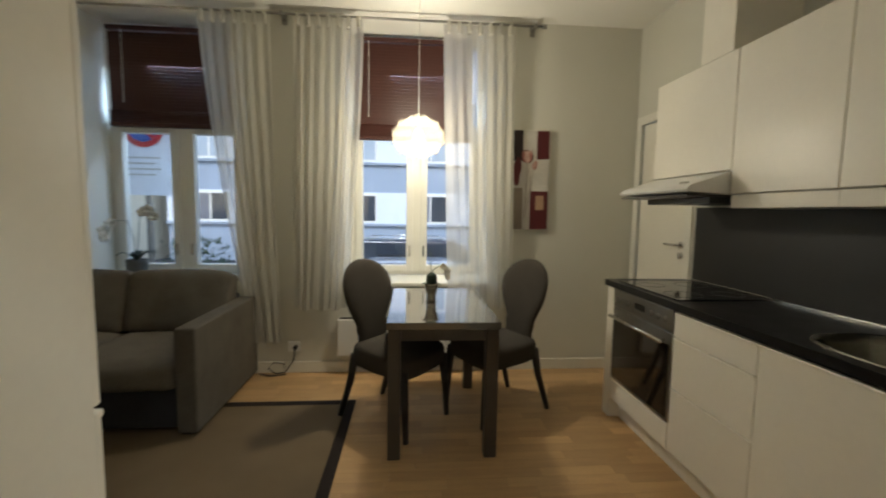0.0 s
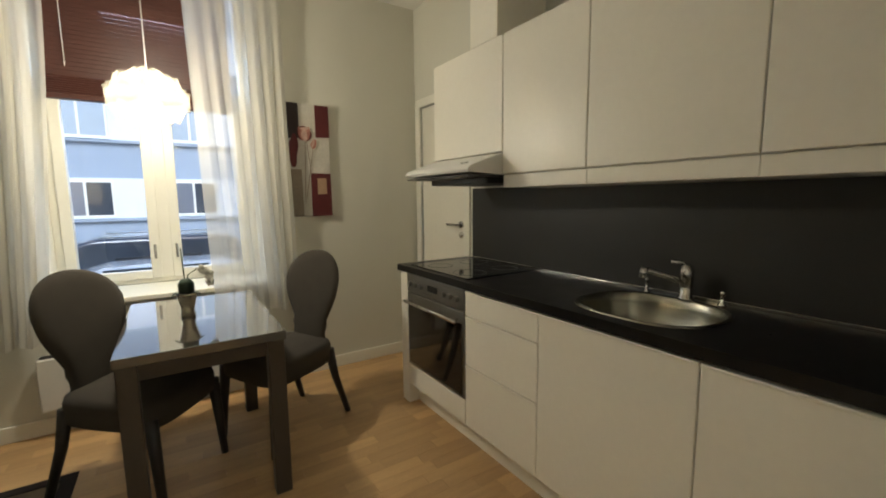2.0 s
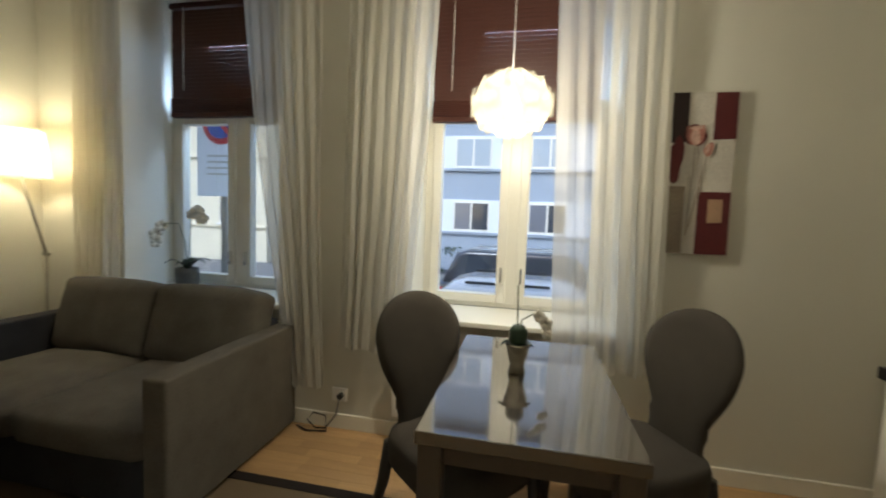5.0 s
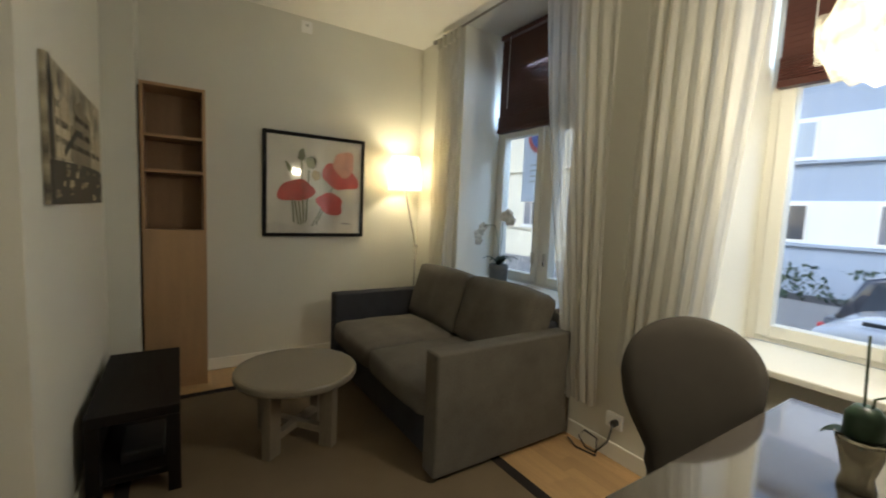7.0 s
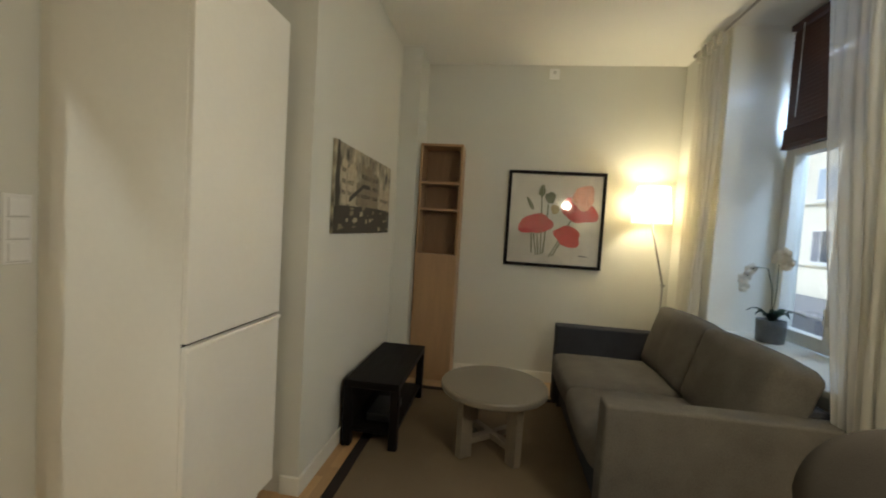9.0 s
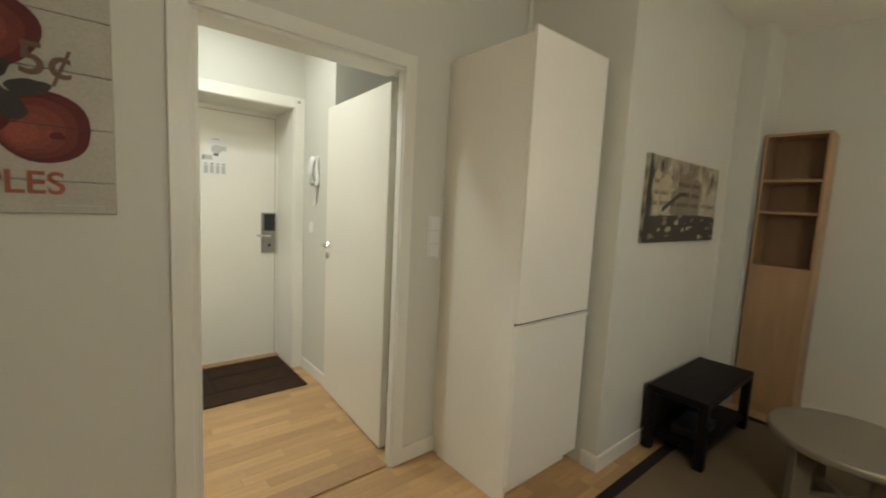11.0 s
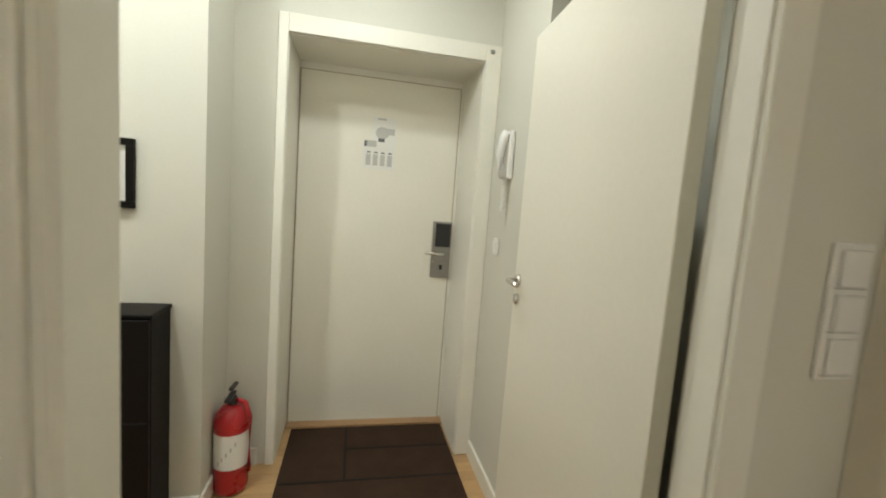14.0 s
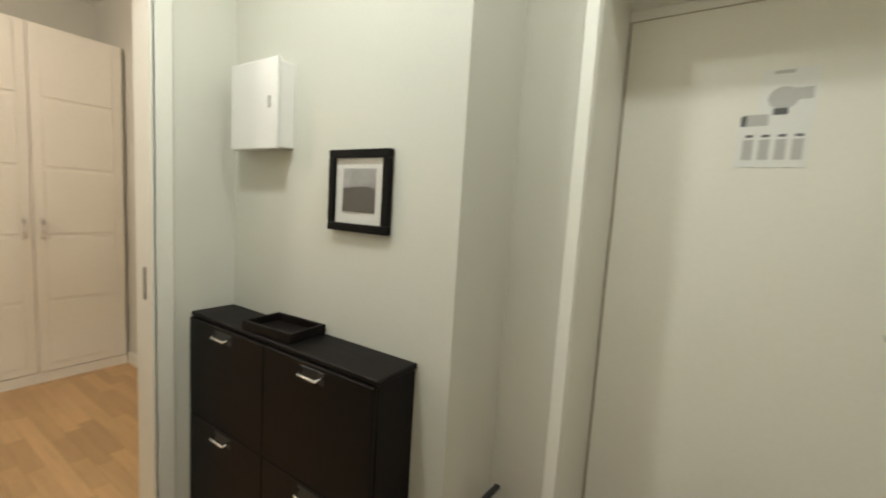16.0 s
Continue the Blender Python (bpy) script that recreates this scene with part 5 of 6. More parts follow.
for i, (x, z, rx, rz) in enumerate(((0.105, -0.118, 0.112, 0.104), (-0.11, -0.075, 0.15, 0.115), (-0.02, 0.14, 0.13, 0.11))):
    for k, mt in enumerate(P_APPLES):
        f = 1 - 0.17 * k
        part("painted_apple", shape(blob(x - 0.10 * k * rx, z - 0.05 * k * rz, rx * f, rz * f, 0.06, 30, i + 20), 0.0146 + i * 0.0015 + k * 0.0003), mt, sign)
part("painted_calyx", shape(blob(0.135, -0.140, 0.016, 0.013, 0.3, 16, 3), 0.0166), P_APPLES[0], sign)
part("painted_seam", shape([(0.0, -0.108), (0.216, -0.112), (0.216, -0.1145), (0.0, -0.1105)], 0.0166), P_LEAFD, sign)
for i, (x, z, rx, rz, tn) in enumerate(((0.03, -0.06, 0.05, 0.032, -40), (0.075, -0.010, 0.046, 0.026, 15), (0.0, 0.035, 0.045, 0.028, 20), (-0.1, 0.05, 0.05, 0.03, -20))):
    part("painted_leaf", shape(blob(x, z, rx, rz, 0.2, 24, i + 40, tn), 0.0195 + i * 0.0004), P_LEAFD, sign)
def lettering(name, text, size, x, z, mat, parent, lift):
    cu = bpy.data.curves.new(name, "FONT")
    cu.body, cu.size, cu.extrude, cu.align_x = text, size, 0.0006, "CENTER"
    cu.materials.append(mat)
    o = new(name, cu)
    o.parent = parent
    o.location = (x, z, lift)
    cu.offset = 0.0015
    return o
lettering("lettering", "APPLES", 0.094, 0.0, -0.313, P_LETTER, sign, 0.0152)
lettering("price", "5¢", 0.13, 0.115, 0.03, P_BROWN, sign, 0.0205)
part("small_print", shape([(0.12, -0.345), (0.24, -0.345), (0.24, -0.349), (0.12, -0.349)], 0.0146), M_PRINT, sign)


# ---- hall things ----
sc = tagged(empty("shoe_cabinet", pose(0, 0, 0)), "slim black-brown shoe cabinet with four tilting fronts", "cabinet")
part("body", box(1.256, 2.216, -0.650, -0.492, 0.0, 0.885, 0.002), M_BLACKW, sc)
part("top", box(1.250, 2.218, -0.651, -0.482, 0.885, 0.902, 0.003), M_BLACKW, sc)
for x0, x1 in ((1.258, 1.735), (1.738, 2.214)):
    for z0, z1 in ((0.06, 0.502), (0.506, 0.882)):
        f = part("front", box(x0, x1, -0.492, -0.474, z0, z1, 0.002), M_BLACKW, sc)
        c = (x0 + x1) / 2
        part("recess", box(c - 0.052, c + 0.052, -0.4745, -0.4725, z1 - 0.050, z1 - 0.012, 0.001), M_BLACK, f)
        part("handle", tube([(c - 0.046, -0.474, z1 - 0.024), (c - 0.040, -0.452, z1 - 0.034), (c + 0.040, -0.452, z1 - 0.034), (c + 0.046, -0.474, z1 - 0.024)], 0.0045, 8), M_CHROME, f, "chrome bow handle", True)
tray = tagged(empty("tray", pose(1.76, -0.565, 0.9025, 0, 0, 4)), "small black lacquered tray on the shoe cabinet", "tray")
part("bottom", box(-0.11, 0.11, -0.065, 0.065, 0.0, 0.008, 0.002), M_BLACKW, tray)
for x0, x1, y0, y1 in ((-0.12, 0.12, -0.075, -0.062), (-0.12, 0.12, 0.062, 0.075), (-0.12, -0.107, -0.062, 0.062), (0.107, 0.12, -0.062, 0.062)):
    part("rim", box(x0, x1, y0, y1, 0.0, 0.034, 0.003, 2), M_BLACKW, tray)
photo = tagged(empty("framed_photo", Matrix(((-1, 0, 0, 1.506), (0, 0, 1, -0.651), (0, 1, 0, 1.392), (0, 0, 0, 1)))), "square black framed seascape photograph with a white mount", "picture")
part("frame", frame_bars(0.258, 0.256, 0.026, 0.022), M_BLACKF, photo)
part("mount", box(-0.104, 0.104, -0.103, 0.103, 0, 0.010), M_PAPER, photo)
P_SEA = paint("photo_grey", (0.035, 0.035, 0.035), 0.7, 14)
P_SKYG = paint("photo_light", (0.36, 0.36, 0.35), 0.6, 9)
part("photograph", box(-0.070, 0.070, -0.066, 0.070, 0.010, 0.0112), P_SKYG, photo)
part("photo_sea", shape([(-0.070, -0.066), (0.070, -0.066), (0.070, 0.010), (0.02, 0.016), (-0.070, 0.008)], 0.0113), P_SEA, photo)
g = part("glazing", box(-0.103, 0.103, -0.102, 0.102, 0.0145, 0.0160), M_PICGLASS, photo)
g.visible_shadow = False
fuse = tagged(empty("fuse_box", pose(0, 0, 0)), "white painted metal fuse box with a door on the wall", "fuse box")
part("case", box(1.845, 2.12, -0.652, -0.590, 1.530, 1.820, 0.004, 2), M_WHITE, fuse)
d = part("door", box(1.838, 2.115, -0.590, -0.574, 1.522, 1.827, 0.005, 2), M_WHITE, fuse)
part("latch", box(1.87, 1.887, -0.575, -0.570, 1.66, 1.70, 0.002), M_PRINT, d)

# fire extinguisher on the floor
ex = tagged(empty("fire_extinguisher", pose(1.065, -0.81, 0.001)), "red fire extinguisher with a white label standing on the floor", "fire extinguisher")
part("cylinder", turned([(0.060, 0), (0.070, 0.012), (0.073, 0.03), (0.073, 0.33), (0.068, 0.365), (0.045, 0.395), (0.022, 0.405)], 32), M_RED, ex, "", True)
part("label_sheet", turned([(0.0738, 0.13), (0.0738, 0.29)], 32, False), M_PAPER, ex, "white printed label", True)
for i in range(5):
    a = radians(60 + i * 14)
    part("printed_line", box(-0.004, 0.004, -0.0003, 0.0006, 0, 0.02), M_PRINT, ex).matrix_local = pose(0.0741 * math.cos(a), 0.0741 * math.sin(a), 0.15 + 0.022 * i, 0, 0, 60 + i * 14 - 90)
part("valve", turned([(0.018, 0.40), (0.02, 0.41), (0.02, 0.435), (0.012, 0.45)], 16), M_BLACK, ex)
part("grip", box(-0.012, 0.012, -0.02, 0.085, 0.448, 0.462, 0.004, 2), M_BLACK, ex)
part("squeeze_lever", box(-0.010, 0.010, -0.02, 0.075, 0.475, 0.487, 0.004, 2), M_BLACK, ex).rotation_euler = (radians(5), 0, 0)
part("gauge", tube([(0.018, 0, 0.425), (0.034, 0, 0.425)], 0.013, 16), M_CHROME, ex)
part("hose", tube([(-0.02, 0.0, 0.425), (-0.06, 0.02, 0.42), (-0.083, 0.03, 0.36), (-0.082, 0.03, 0.10)], 0.010, 10), M_RED, ex, "red discharge hose", True)

# entry phone, switch
ph = tagged(empty("entry_phone", pose(-0.113, -0.71, 0)), "white wall entry phone with handset and coiled cord", "entry phone")
part("base", box(0, 0.028, -0.045, 0.045, 1.505, 1.72, 0.008, 3), M_WHITE, ph)
b = bmesh.new()
merge(b, tube([(0.036, 0.02, 1.51), (0.05, 0.02, 1.535), (0.062, 0.02, 1.61), (0.05, 0.02, 1.685), (0.036, 0.02, 1.71)], 0.020, 12))
part("handset", b, M_WHITE, ph, "", True)
part("grille", box(0.027, 0.031, -0.035, -0.012, 1.55, 1.68, 0.001), M_PRINT, ph)
coil = [(0.028 + 0.010 * math.cos(k * 1.1), 0.02 + 0.010 * math.sin(k * 1.1), 1.51 - 0.15 * k / 70) for k in range(71)]
part("coiled_cord", tube(coil, 0.003, 6), M_WHITE, ph, "", True)
sw = tagged(empty("light_switch", pose(-0.113, -0.795, 0)), "small white light switch on the hall wall", "switch")
part("plate", box(0, 0.010, -0.03, 0.03, 1.145, 1.225, 0.004, 2), M_WHITE, sw)
part("rocker", box(0.010, 0.016, -0.02, 0.02, 1.16, 1.21, 0.003, 2), M_WHITE, sw)

ts = tagged(empty("triple_switch", pose(-0.262, SOUTH, 0)), "white plate of three switches beside the doorway", "switch")
part("plate", box(0, 0.085, 0, 0.008, 1.118, 1.347, 0.004, 2), M_WHITE, ts)
for i in range(3):
    part("rocker", box(0.012, 0.073, 0.008, 0.014, 1.128 + i * 0.073, 1.190 + i * 0.073, 0.004, 2), M_WHITE, ts)
    # grey bar drawing the shade line below each rocker
    part("painted_gap_shade", box(0.010, 0.075, 0.0078, 0.0092, 1.125 + i * 0.073, 1.128 + i * 0.073), M_PRINT, ts)

mat = tagged(empty("door_mat", pose(0, 0, 0.001)), "dark brown ribbed door mat with stitched squares", "door mat")
part("mat_body", box(-0.016, 0.868, -1.283, -0.593, 0.0, 0.011, 0.003, 2), M_MAT, mat)
for x0, x1, y0, y1 in ((0.55, 0.562, -1.281, -0.80), (-0.014, 0.55, -1.062, -1.050), (-0.014, 0.866, -0.80, -0.788)):
    part("groove", box(x0, x1, y0, y1, 0.0108, 0.0122), M_MATL, mat)

hl = tagged(empty("hall_ceiling_light", pose(1.50, 0.02, CEIL)), "flat round white ceiling light, lit, assumed out of view", "lamp", "hall ceiling lights")
part("rim", turned([(0.11, -0.03), (0.12, -0.025), (0.12, -0.001)], 36), M_WHITE, hl)
part("diffuser", turned([(0.105, -0.031), (0.10, -0.075), (0.03, -0.09)], 36), glowing("lit_diffuser", (1.0, 0.93, 0.80), 2.2), hl, "", True)
# made-up second fixture, added where the hall fill lamp sits
copy_thing(hl, pose(0.55, -0.30, CEIL))

# detector and low sockets
det = tagged(empty("wall_detector", pose(WEST, 2.535, 2.70)), "small white square detector high on the wall", "detector")
part("plate", box(0, 0.012, -0.042, 0.042, -0.045, 0.045, 0.004, 2), M_WHITE, det)
part("sensor", tube([(0.012, 0, 0.01), (0.018, 0, 0.01)], 0.012, 14), M_PRINT, det)
so = tagged(empty("wall_socket", pose(-0.545, NORTH, 0.215)), "white double wall socket with a black plug", "socket")
part("plate", box(-0.05, 0.045, -0.022, 0.0, -0.04, 0.04, 0.005, 2), M_WHITE, so)
part("plug", tube([(0.012, -0.02, 0.0), (0.012, -0.05, 0.0)], 0.018, 12), M_BLACK, so)
cable = [(-0.533, NORTH - 0.05, 0.21), (-0.54, NORTH - 0.075, 0.12), (-0.60, NORTH - 0.09, 0.035), (-0.68, NORTH - 0.06, 0.012), (-0.74, NORTH - 0.05, 0.05), (-0.70, NORTH - 0.05, 0.10), (-0.62, NORTH - 0.05, 0.09), (-0.60, NORTH - 0.08, 0.012), (-0.72, NORTH - 0.10, 0.010), (-0.80, NORTH - 0.06, 0.012)]
tagged(part("power_cable", tube(cable, 0.005, 6), M_BLACK, None, "", True), "black power cable curled on the floor", "cable")

rad = tagged(empty("panel_heater", pose(0, 0, 0)), "flat white electric panel heater under the window", "heater")
part("panel", box(-0.20, 0.98, NORTH - 0.085, NORTH - 0.02, 0.155, 0.45, 0.008, 2), M_WHITE, rad)
part("grille", box(-0.185, 0.965, NORTH - 0.075, NORTH - 0.03, 0.4505, 0.456), M_BLACK, rad)
for x in (-0.05, 0.83):
    part("bracket", box(x - 0.02, x + 0.02, NORTH - 0.02, NORTH, 0.20, 0.40), M_WHITE, rad)

# ---- bedroom wardrobe ----
wd = tagged(empty("wardrobe", pose(0, 0, 0)), "tall white panelled wardrobe with paired doors", "wardrobe")
part("body", box(4.30, 4.855, -0.985, 1.10, 0.0, 2.36), M_CAB, wd)
part("plinth", box(4.285, 4.30, -0.985, 1.10, 0.0, 0.07), M_CAB, wd)
for i in range(4):
    y0 = -0.975 + i * 0.5
    d = part("door", box(4.281, 4.299, y0 + 0.003, y0 + 0.497, 0.075, 2.355, 0.003, 2), M_CAB, wd)
    for k in range(5):
        z0 = 0.13 + k * 0.445
        part("raised_panel", box(4.276, 4.2815, y0 + 0.06, y0 + 0.44, z0, z0 + 0.425, 0.004, 2), M_CAB, d)
    y = y0 + (0.455 if i % 2 == 0 else 0.045)
    part("handle", tube([(4.281, y, 0.99), (4.255, y, 1.0), (4.255, y, 1.11), (4.281, y, 1.12)], 0.007, 8), M_CHROME, d, "", True)

# ---- outside ----
GROUND = -0.95
M_ASPHALT = material("asphalt", (0.055, 0.056, 0.06), 0.85, vary=0.2, scale=1.5, fine=60, bump=0.05)
M_PAVE = material("pavement", (0.22, 0.22, 0.215), 0.85, vary=0.15, scale=2, fine=40, bump=0.04)
M_BAND = material("grey_render", (0.34, 0.40, 0.48), 0.9, vary=0.06, scale=1, fine=30)
M_PALEB = material("white_render", (0.74, 0.78, 0.84), 0.9, vary=0.05, scale=1, fine=30)
M_CREAMB = material("cream_render", (0.72, 0.68, 0.54), 0.9, vary=0.06, scale=1, fine=30)
M_DGLASS = material("dark_window", (0.05, 0.06, 0.075), 0.08, vary=0.2, scale=1, bump=0)
M_CGLASS = material("curtained_window", (0.36, 0.42, 0.48), 0.12, vary=0.15, scale=1, bump=0)
M_GGLASS = material("net_curtained_window", (0.17, 0.18, 0.21), 0.12, vary=0.2, scale=1, bump=0)
M_CARW = material("white_car_paint", (0.74, 0.76, 0.78), 0.25, coat=0.8, vary=0.02, bump=0)
M_CARD = material("dark_car_paint", (0.035, 0.04, 0.055), 0.25, coat=0.8, vary=0.05, bump=0)
M_TYRE = material("tyre_rubber", (0.02, 0.02, 0.02), 0.85)
M_ROOF = material("roof_tiles", (0.12, 0.075, 0.06), 0.8, vary=0.2)
b = bmesh.new()
s = 900
vs = [b.verts.new(p) for p in ((-s, -s, GROUND), (s, -s, GROUND), (s, s, GROUND), (-s, s, GROUND))]
b.faces.new(vs)
setting(part("ground", b, M_ASPHALT), "grey asphalt street running past the windows", "ground")
setting(part("pavement_near", box(-60, 60, 4.16, 5.6, GROUND + 0.002, GROUND + 0.13, 0.02), M_PAVE), "grey concrete pavement along the house", "pavement")
setting(part("pavement_far", box(-60, 60, 12.6, 16.5, GROUND + 0.002, GROUND + 0.13, 0.02), M_PAVE), "grey concrete pavement across the street", "pavement")


def block(name, x0, x1, y0, y1, floors, base, storey, wallmat, bandmat, xs, win_w, win_h, label):
    """A street house: walls, string courses, each window with frame, panes and sill, and a hipped roof."""
    h = tagged(empty(name, pose(0, 0, 0)), label, "house")
    top = base + floors * storey + 0.6
    part("wall", box(x0, x1, y0, y1, GROUND, top), bandmat, h)
    for f in range(floors):
        z = base + f * storey
        part("window_band", box(x0 - 0.02, x1 + 0.02, y0 - 0.05, y0, z - 0.05, z + win_h + 0.08), wallmat, h)
        part("string_course", box(x0 - 0.04, x1 + 0.04, y0 - 0.14, y0, z - 0.16, z - 0.055, 0.01), bandmat, h)
        for x in xs:
            w = part("window", box(x - win_w / 2, x + win_w / 2, y0 - 0.10, y0 - 0.051, z, z + win_h, 0.01), M_TRIM, h)
            for s in (-1, 1):
                lo, hi = sorted((s * 0.04, s * (win_w / 2 - 0.07)))
                part("pane", box(x + lo, x + hi, y0 - 0.112, y0 - 0.101, z + 0.07, z + win_h - 0.07), M_DGLASS if f == 0 and s > 0 else M_CGLASS if f else M_GGLASS, w)
            part("sill", box(x - win_w / 2 - 0.06, x + win_w / 2 + 0.06, y0 - 0.17, y0 - 0.101, z - 0.05, z - 0.003), M_PALEB, w)
    r = bmesh.new()
    cy = (y0 + y1) / 2
    a = [r.verts.new(p) for p in ((x0 - 0.4, y0 - 0.4, top), (x1 + 0.4, y0 - 0.4, top), (x1 + 0.4, y1 + 0.4, top), (x0 - 0.4, y1 + 0.4, top))]
    t0, t1 = r.verts.new((x0 + 3, cy, top + 3)), r.verts.new((x1 - 3, cy, top + 3))
    for f in ((a[0], a[1], t1, t0), (a[1], a[2], t1), (a[2], a[3], t0, t1), (a[3], a[0], t0), (a[3], a[2], a[1], a[0])):
        r.faces.new(f)
    part("roof", r, M_ROOF, h)
    return h


block("apartment_house", -10.0, 30.0, 19.0, 29.0, 3, 0.78, 2.68, M_PALEB, M_BAND, [-8.2 + 3.15 * i for i in range(10)], 1.55, 1.25, "grey and white rendered apartment house across the street")
block("cream_house", -34.0, -10.6, 17.4, 28.0, 3, 0.7, 3.0, M_CREAMB, M_CREAMB, [-12.3 - 2.9 * i for i in range(7)], 1.2, 1.6, "cream rendered town house across the street")


def car(name, x, y, paintm, length, height, label, estate):
    c = tagged(empty(name, pose(x, y, GROUND)), label, "car")
    L, H = length / 2, height
    low = [(-L, 0.35), (-L, 0.75), (-L + 0.06, 0.95), (L - 1.1, 0.98), (L - 0.15, 0.80), (L, 0.62), (L, 0.32), (L - 0.6, 0.24), (-L + 0.6, 0.24)]
    b = slab(low, 1.76, 0.06, 3)
    bmesh.ops.translate(b, verts=b.verts[:], vec=(0, -0.88, 0))
    part("body", b, paintm, c, "", True)
    back = -L + (0.12 if estate else 0.55)
    cab = [(back, 0.95), (back + 0.28, H - 0.06), (back + 0.5, H), (L - 2.15, H), (L - 1.95, H - 0.05), (L - 1.15, 0.96)]
    b = slab(cab, 1.50, 0.07, 3)
    bmesh.ops.translate(b, verts=b.verts[:], vec=(0, -0.75, 0))
    part("cabin", b, paintm, c, "", True)
    for s in (-1, 1):
        g = slab([(back + 0.22, 1.0), (back + 0.42, H - 0.10), (L - 2.2, H - 0.10), (L - 1.42, 1.0)], 0.012)
        bmesh.ops.translate(g, verts=g.verts[:], vec=(0, s * 0.753 - 0.006, 0))
        part("side_window", g, M_DGLASS, c)
        part("roof_bar", tube([(back + 0.55, s * 0.62, H + 0.03), (L - 2.3, s * 0.62, H + 0.03)], 0.018, 8), M_CHROME if estate else M_BLACK, c, "", True)
        for wx in (-L + 0.85, L - 0.9):
            w = part("tyre", tube([(wx, s * 0.70, 0.32), (wx, s * 0.885, 0.32)], 0.32, 24), M_TYRE, c)
            part("rim", tube([(wx, s * 0.80, 0.32), (wx, s * 0.893, 0.32)], 0.20, 20), M_STEEL, w)
        part("tail_light", box(-L - 0.012, -L + 0.16, s * 0.80 - 0.09, s * 0.80 + 0.088, 0.72, 0.86, 0.02, 2), M_RED, c, "red tail light")
        part("headlight", box(L - 0.25, L - 0.02, s * 0.72 - 0.12, s * 0.72 + 0.12, 0.64, 0.74, 0.02, 2), M_WHITE, c)
    part("chrome_strip", box(-L + 0.3, L - 1.2, -0.895, -0.878, 0.93, 0.955), M_CHROME, c)
    return c


car("estate_car", 1.05, 10.4, M_CARD, 4.7, 1.60, "dark blue estate car parked across the street", True)
car("white_car", 0.9, 6.9, M_CARW, 4.4, 1.45, "white car parked by the near pavement", False)
car("parked_car", 8.2, 10.5, M_CARW, 4.3, 1.48, "pale car parked farther along the street", False)

# traffic sign outside, with a sheet of lettering kept as bars
ts2 = tagged(empty("traffic_sign", pose(-2.26, 4.66, 0)), "round blue no-parking sign with a red rim over a pale board", "sign")
M_BLUE = material("sign_blue", (0.03, 0.10, 0.42), 0.4)
M_SRED = material("sign_red", (0.55, 0.03, 0.035), 0.4)
M_BOARD = material("sign_board", (0.80, 0.83, 0.88), 0.6)
part("post", tube([(0.0, 0.05, GROUND + 0.13), (0.0, 0.05, 2.5)], 0.03, 12), M_STEEL, ts2)
for r, y, mt, nm in ((0.19, 0.0, M_SRED, "red_rim"), (0.14, -0.008, M_BLUE, "blue_face")):
    part(nm, tube([(0, y, 2.08), (0, y + 0.008, 2.08)], r, 40), mt, ts2)
part("slash", box(-0.14, 0.14, -0.014, -0.009, -0.02, 0.02), M_SRED, ts2).matrix_local = pose(0, 0, 2.08, 0, 45, 0)
part("board", box(-0.26, 0.27, 0.010, 0.016, 1.42, 2.40), M_BOARD, ts2)
for i in range(4):
    part("printed_line", box(-0.15, 0.15 - 0.05 * (i % 2), 0.006, 0.0095, 1.78 - i * 0.055, 1.795 - i * 0.055), M_PRINT, ts2)

# hedge in front of the apartment house
random.seed(11)
b = bmesh.new()
for i in range(1400):
    p = Vector((random.uniform(-9.5, 0.5), 16.9 + random.uniform(0, 0.7), GROUND + 0.1 + random.uniform(0.0, 1.0)))
    if noise.noise(p * 0.9) < -0.25:
        continue
    q = Euler((random.uniform(0, 6), random.uniform(0, 6), random.uniform(0, 6))).to_matrix()
    r = random.uniform(0.06, 0.13)
    b.faces.new([b.verts.new(p + q @ Vector(c) * r) for c in ((-1, 0, 0), (0, -0.45, 0), (1, 0, 0), (0, 0.45, 0))])
tagged(part("hedge", b, M_LEAF), "dark green hedge along the far pavement", "hedge", kind="stuff")

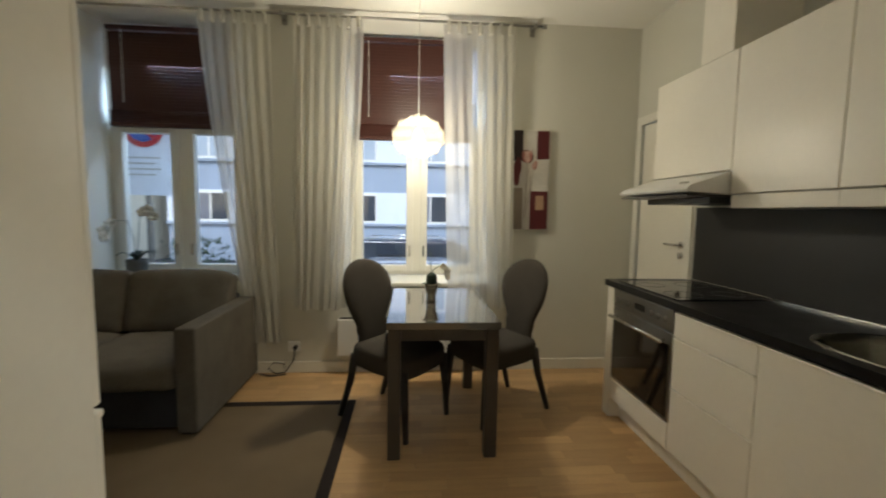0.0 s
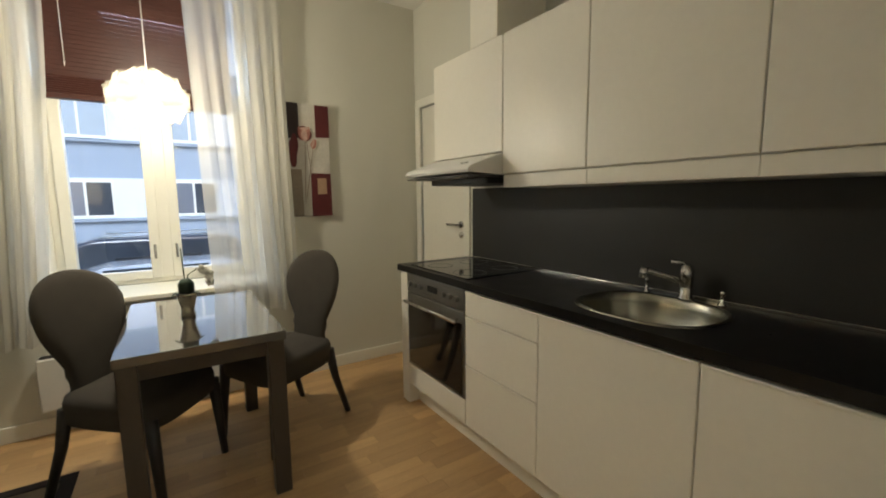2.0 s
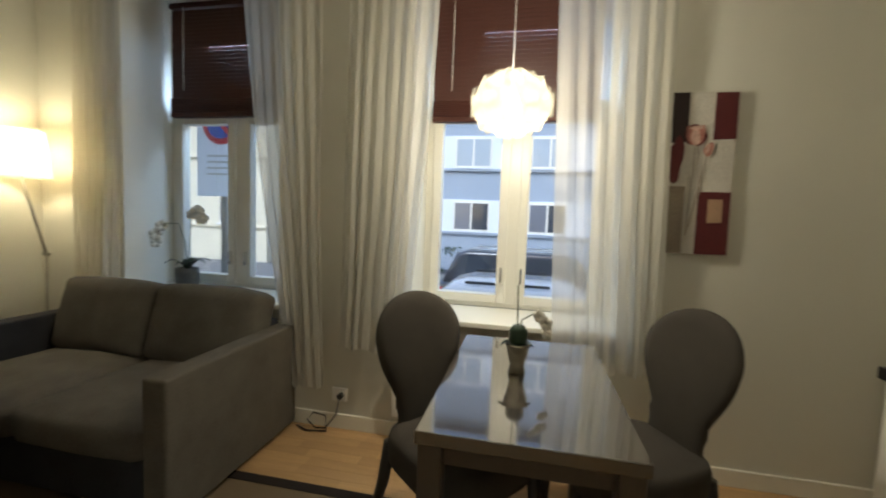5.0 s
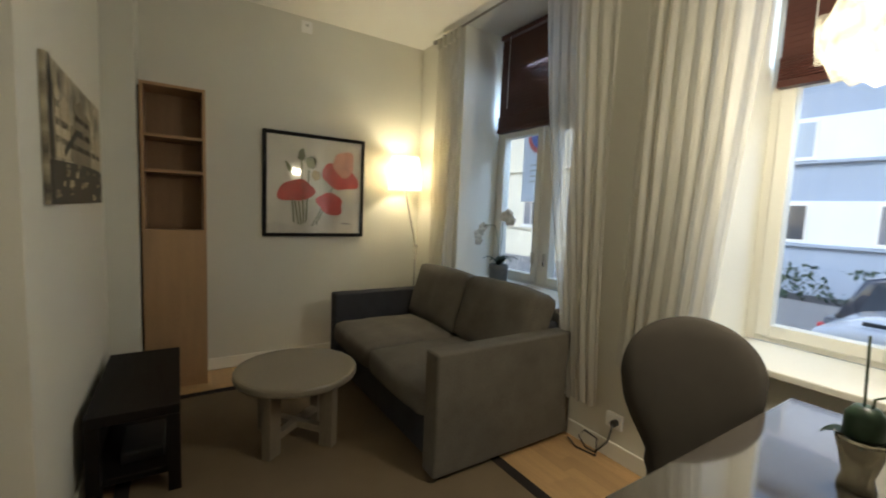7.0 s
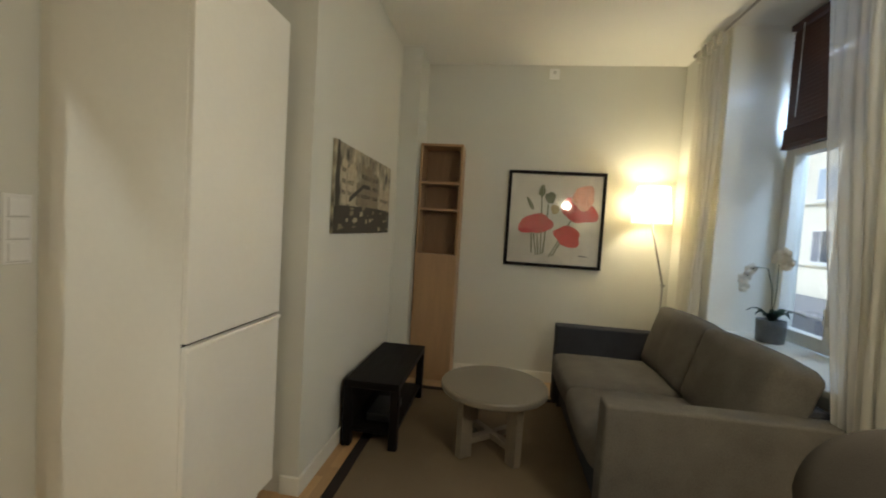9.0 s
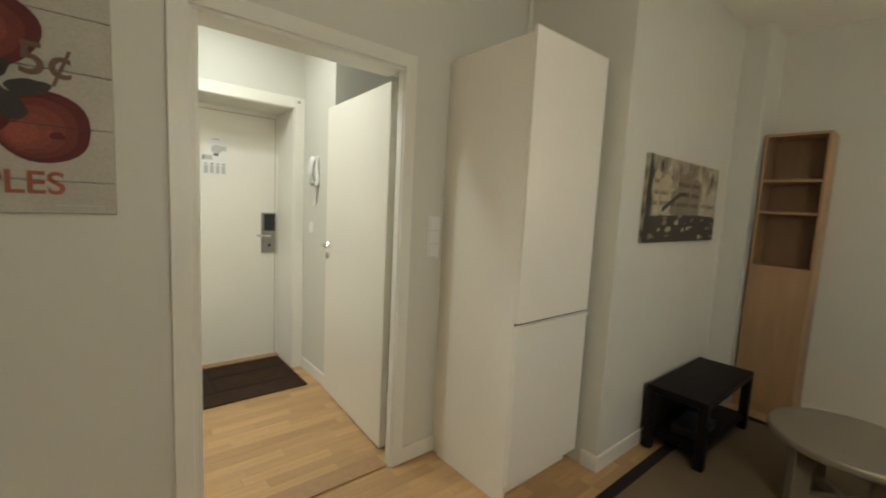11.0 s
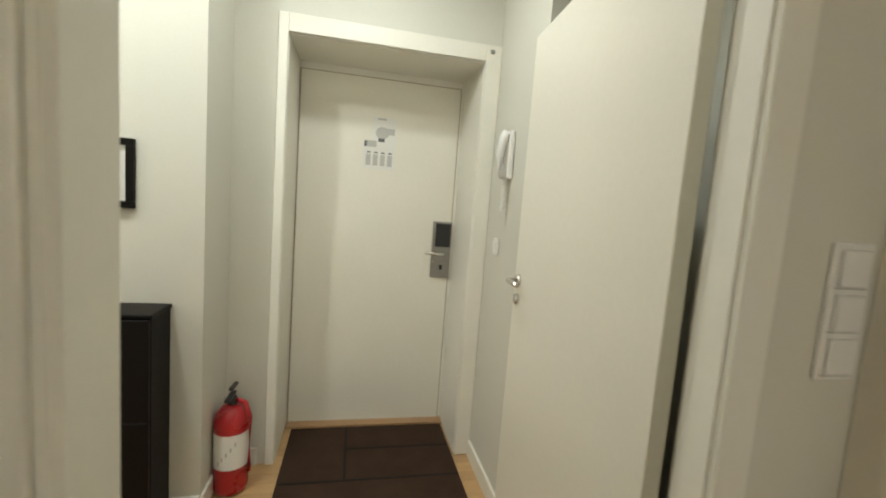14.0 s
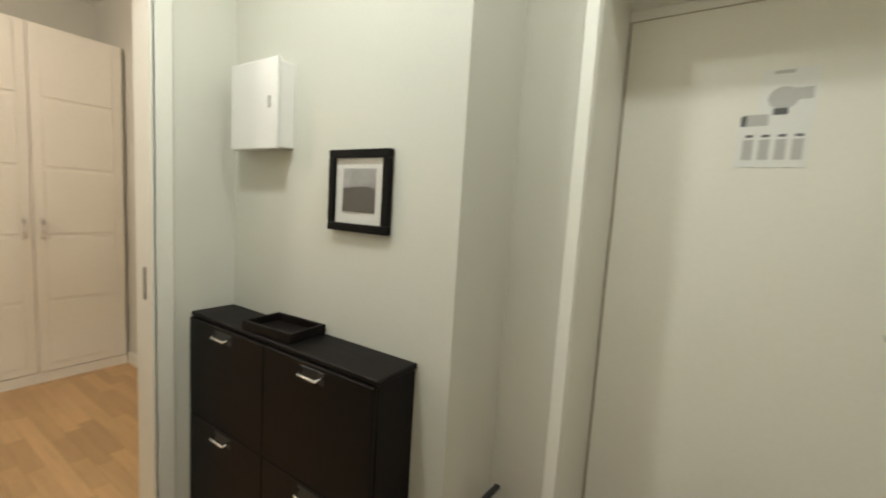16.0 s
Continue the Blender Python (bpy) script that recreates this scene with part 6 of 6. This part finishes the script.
# ---- parquet staves ----
random.seed(4)
ROW = 0.072
lengths = (0.30, 0.38, 0.46)
variants = {}
for li, ln in enumerate(lengths):
    for k in range(8):
        ox, oy = li * 3.1 + k * 1.7, k * 0.9
        me = bpy.data.meshes.new("stave")
        x, y = ln / 2 - 0.0004, ROW / 2 - 0.0004
        me.from_pydata([(ox + i * x, oy + j * y, z) for z in (-0.012, 0.0) for i, j in ((-1, -1), (1, -1), (1, 1), (-1, 1))], [],
                       [(4, 5, 6, 7), (0, 1, 5, 4), (1, 2, 6, 5), (2, 3, 7, 6), (3, 0, 4, 7)])
        me.materials.append(M_OAKP)
        variants[li, k] = (me, ox, oy)
floor = bpy.data.objects["floor"]
verts, faces = [], []
count = 0
y = -1.40
while y < 3.60:
    x = -2.82 - random.uniform(0.01, 0.17)
    while x < 4.88:
        li = random.randrange(3)
        ln = lengths[li]
        cx, cy = x + ln / 2, y + ROW / 2
        inside = (cy > 0.5 and -2.95 < cx < 2.2) or (cy <= 0.62 and -0.72 < cx < 2.35) or (-1.05 < cy < 1.75 and 2.2 < cx < 4.75)
        if not inside:
            x += ln
            continue
        lift = random.uniform(-0.0004, 0.0)
        near = (-0.1 < cx < 1.1 and -0.62 < cy < 0.6) or (0.1 < cx < 1.65 and 0.6 <= cy < 2.62)
        if near and count < 300:
            me, ox, oy = variants[li, random.randrange(8)]
            o = new("stave", me)
            o.parent = floor
            o.location = (cx - ox, cy - oy, lift)
            count += 1
        else:
            n0 = len(verts)
            verts += [(cx + i * (ln / 2 - 0.0004), cy + j * (ROW / 2 - 0.0004), z + lift) for z in (-0.012, 0.0) for i, j in ((-1, -1), (1, -1), (1, 1), (-1, 1))]
            faces += [tuple(n0 + q for q in f) for f in ((4, 5, 6, 7), (0, 1, 5, 4), (1, 2, 6, 5), (2, 3, 7, 6), (3, 0, 4, 7))]
        x += ln
    y += ROW
me = bpy.data.meshes.new("far_staves")
me.from_pydata(verts, [], faces)
me.materials.append(M_OAK)
o = new("far_staves", me)
o.parent = floor
tagged(o, kind="stuff")
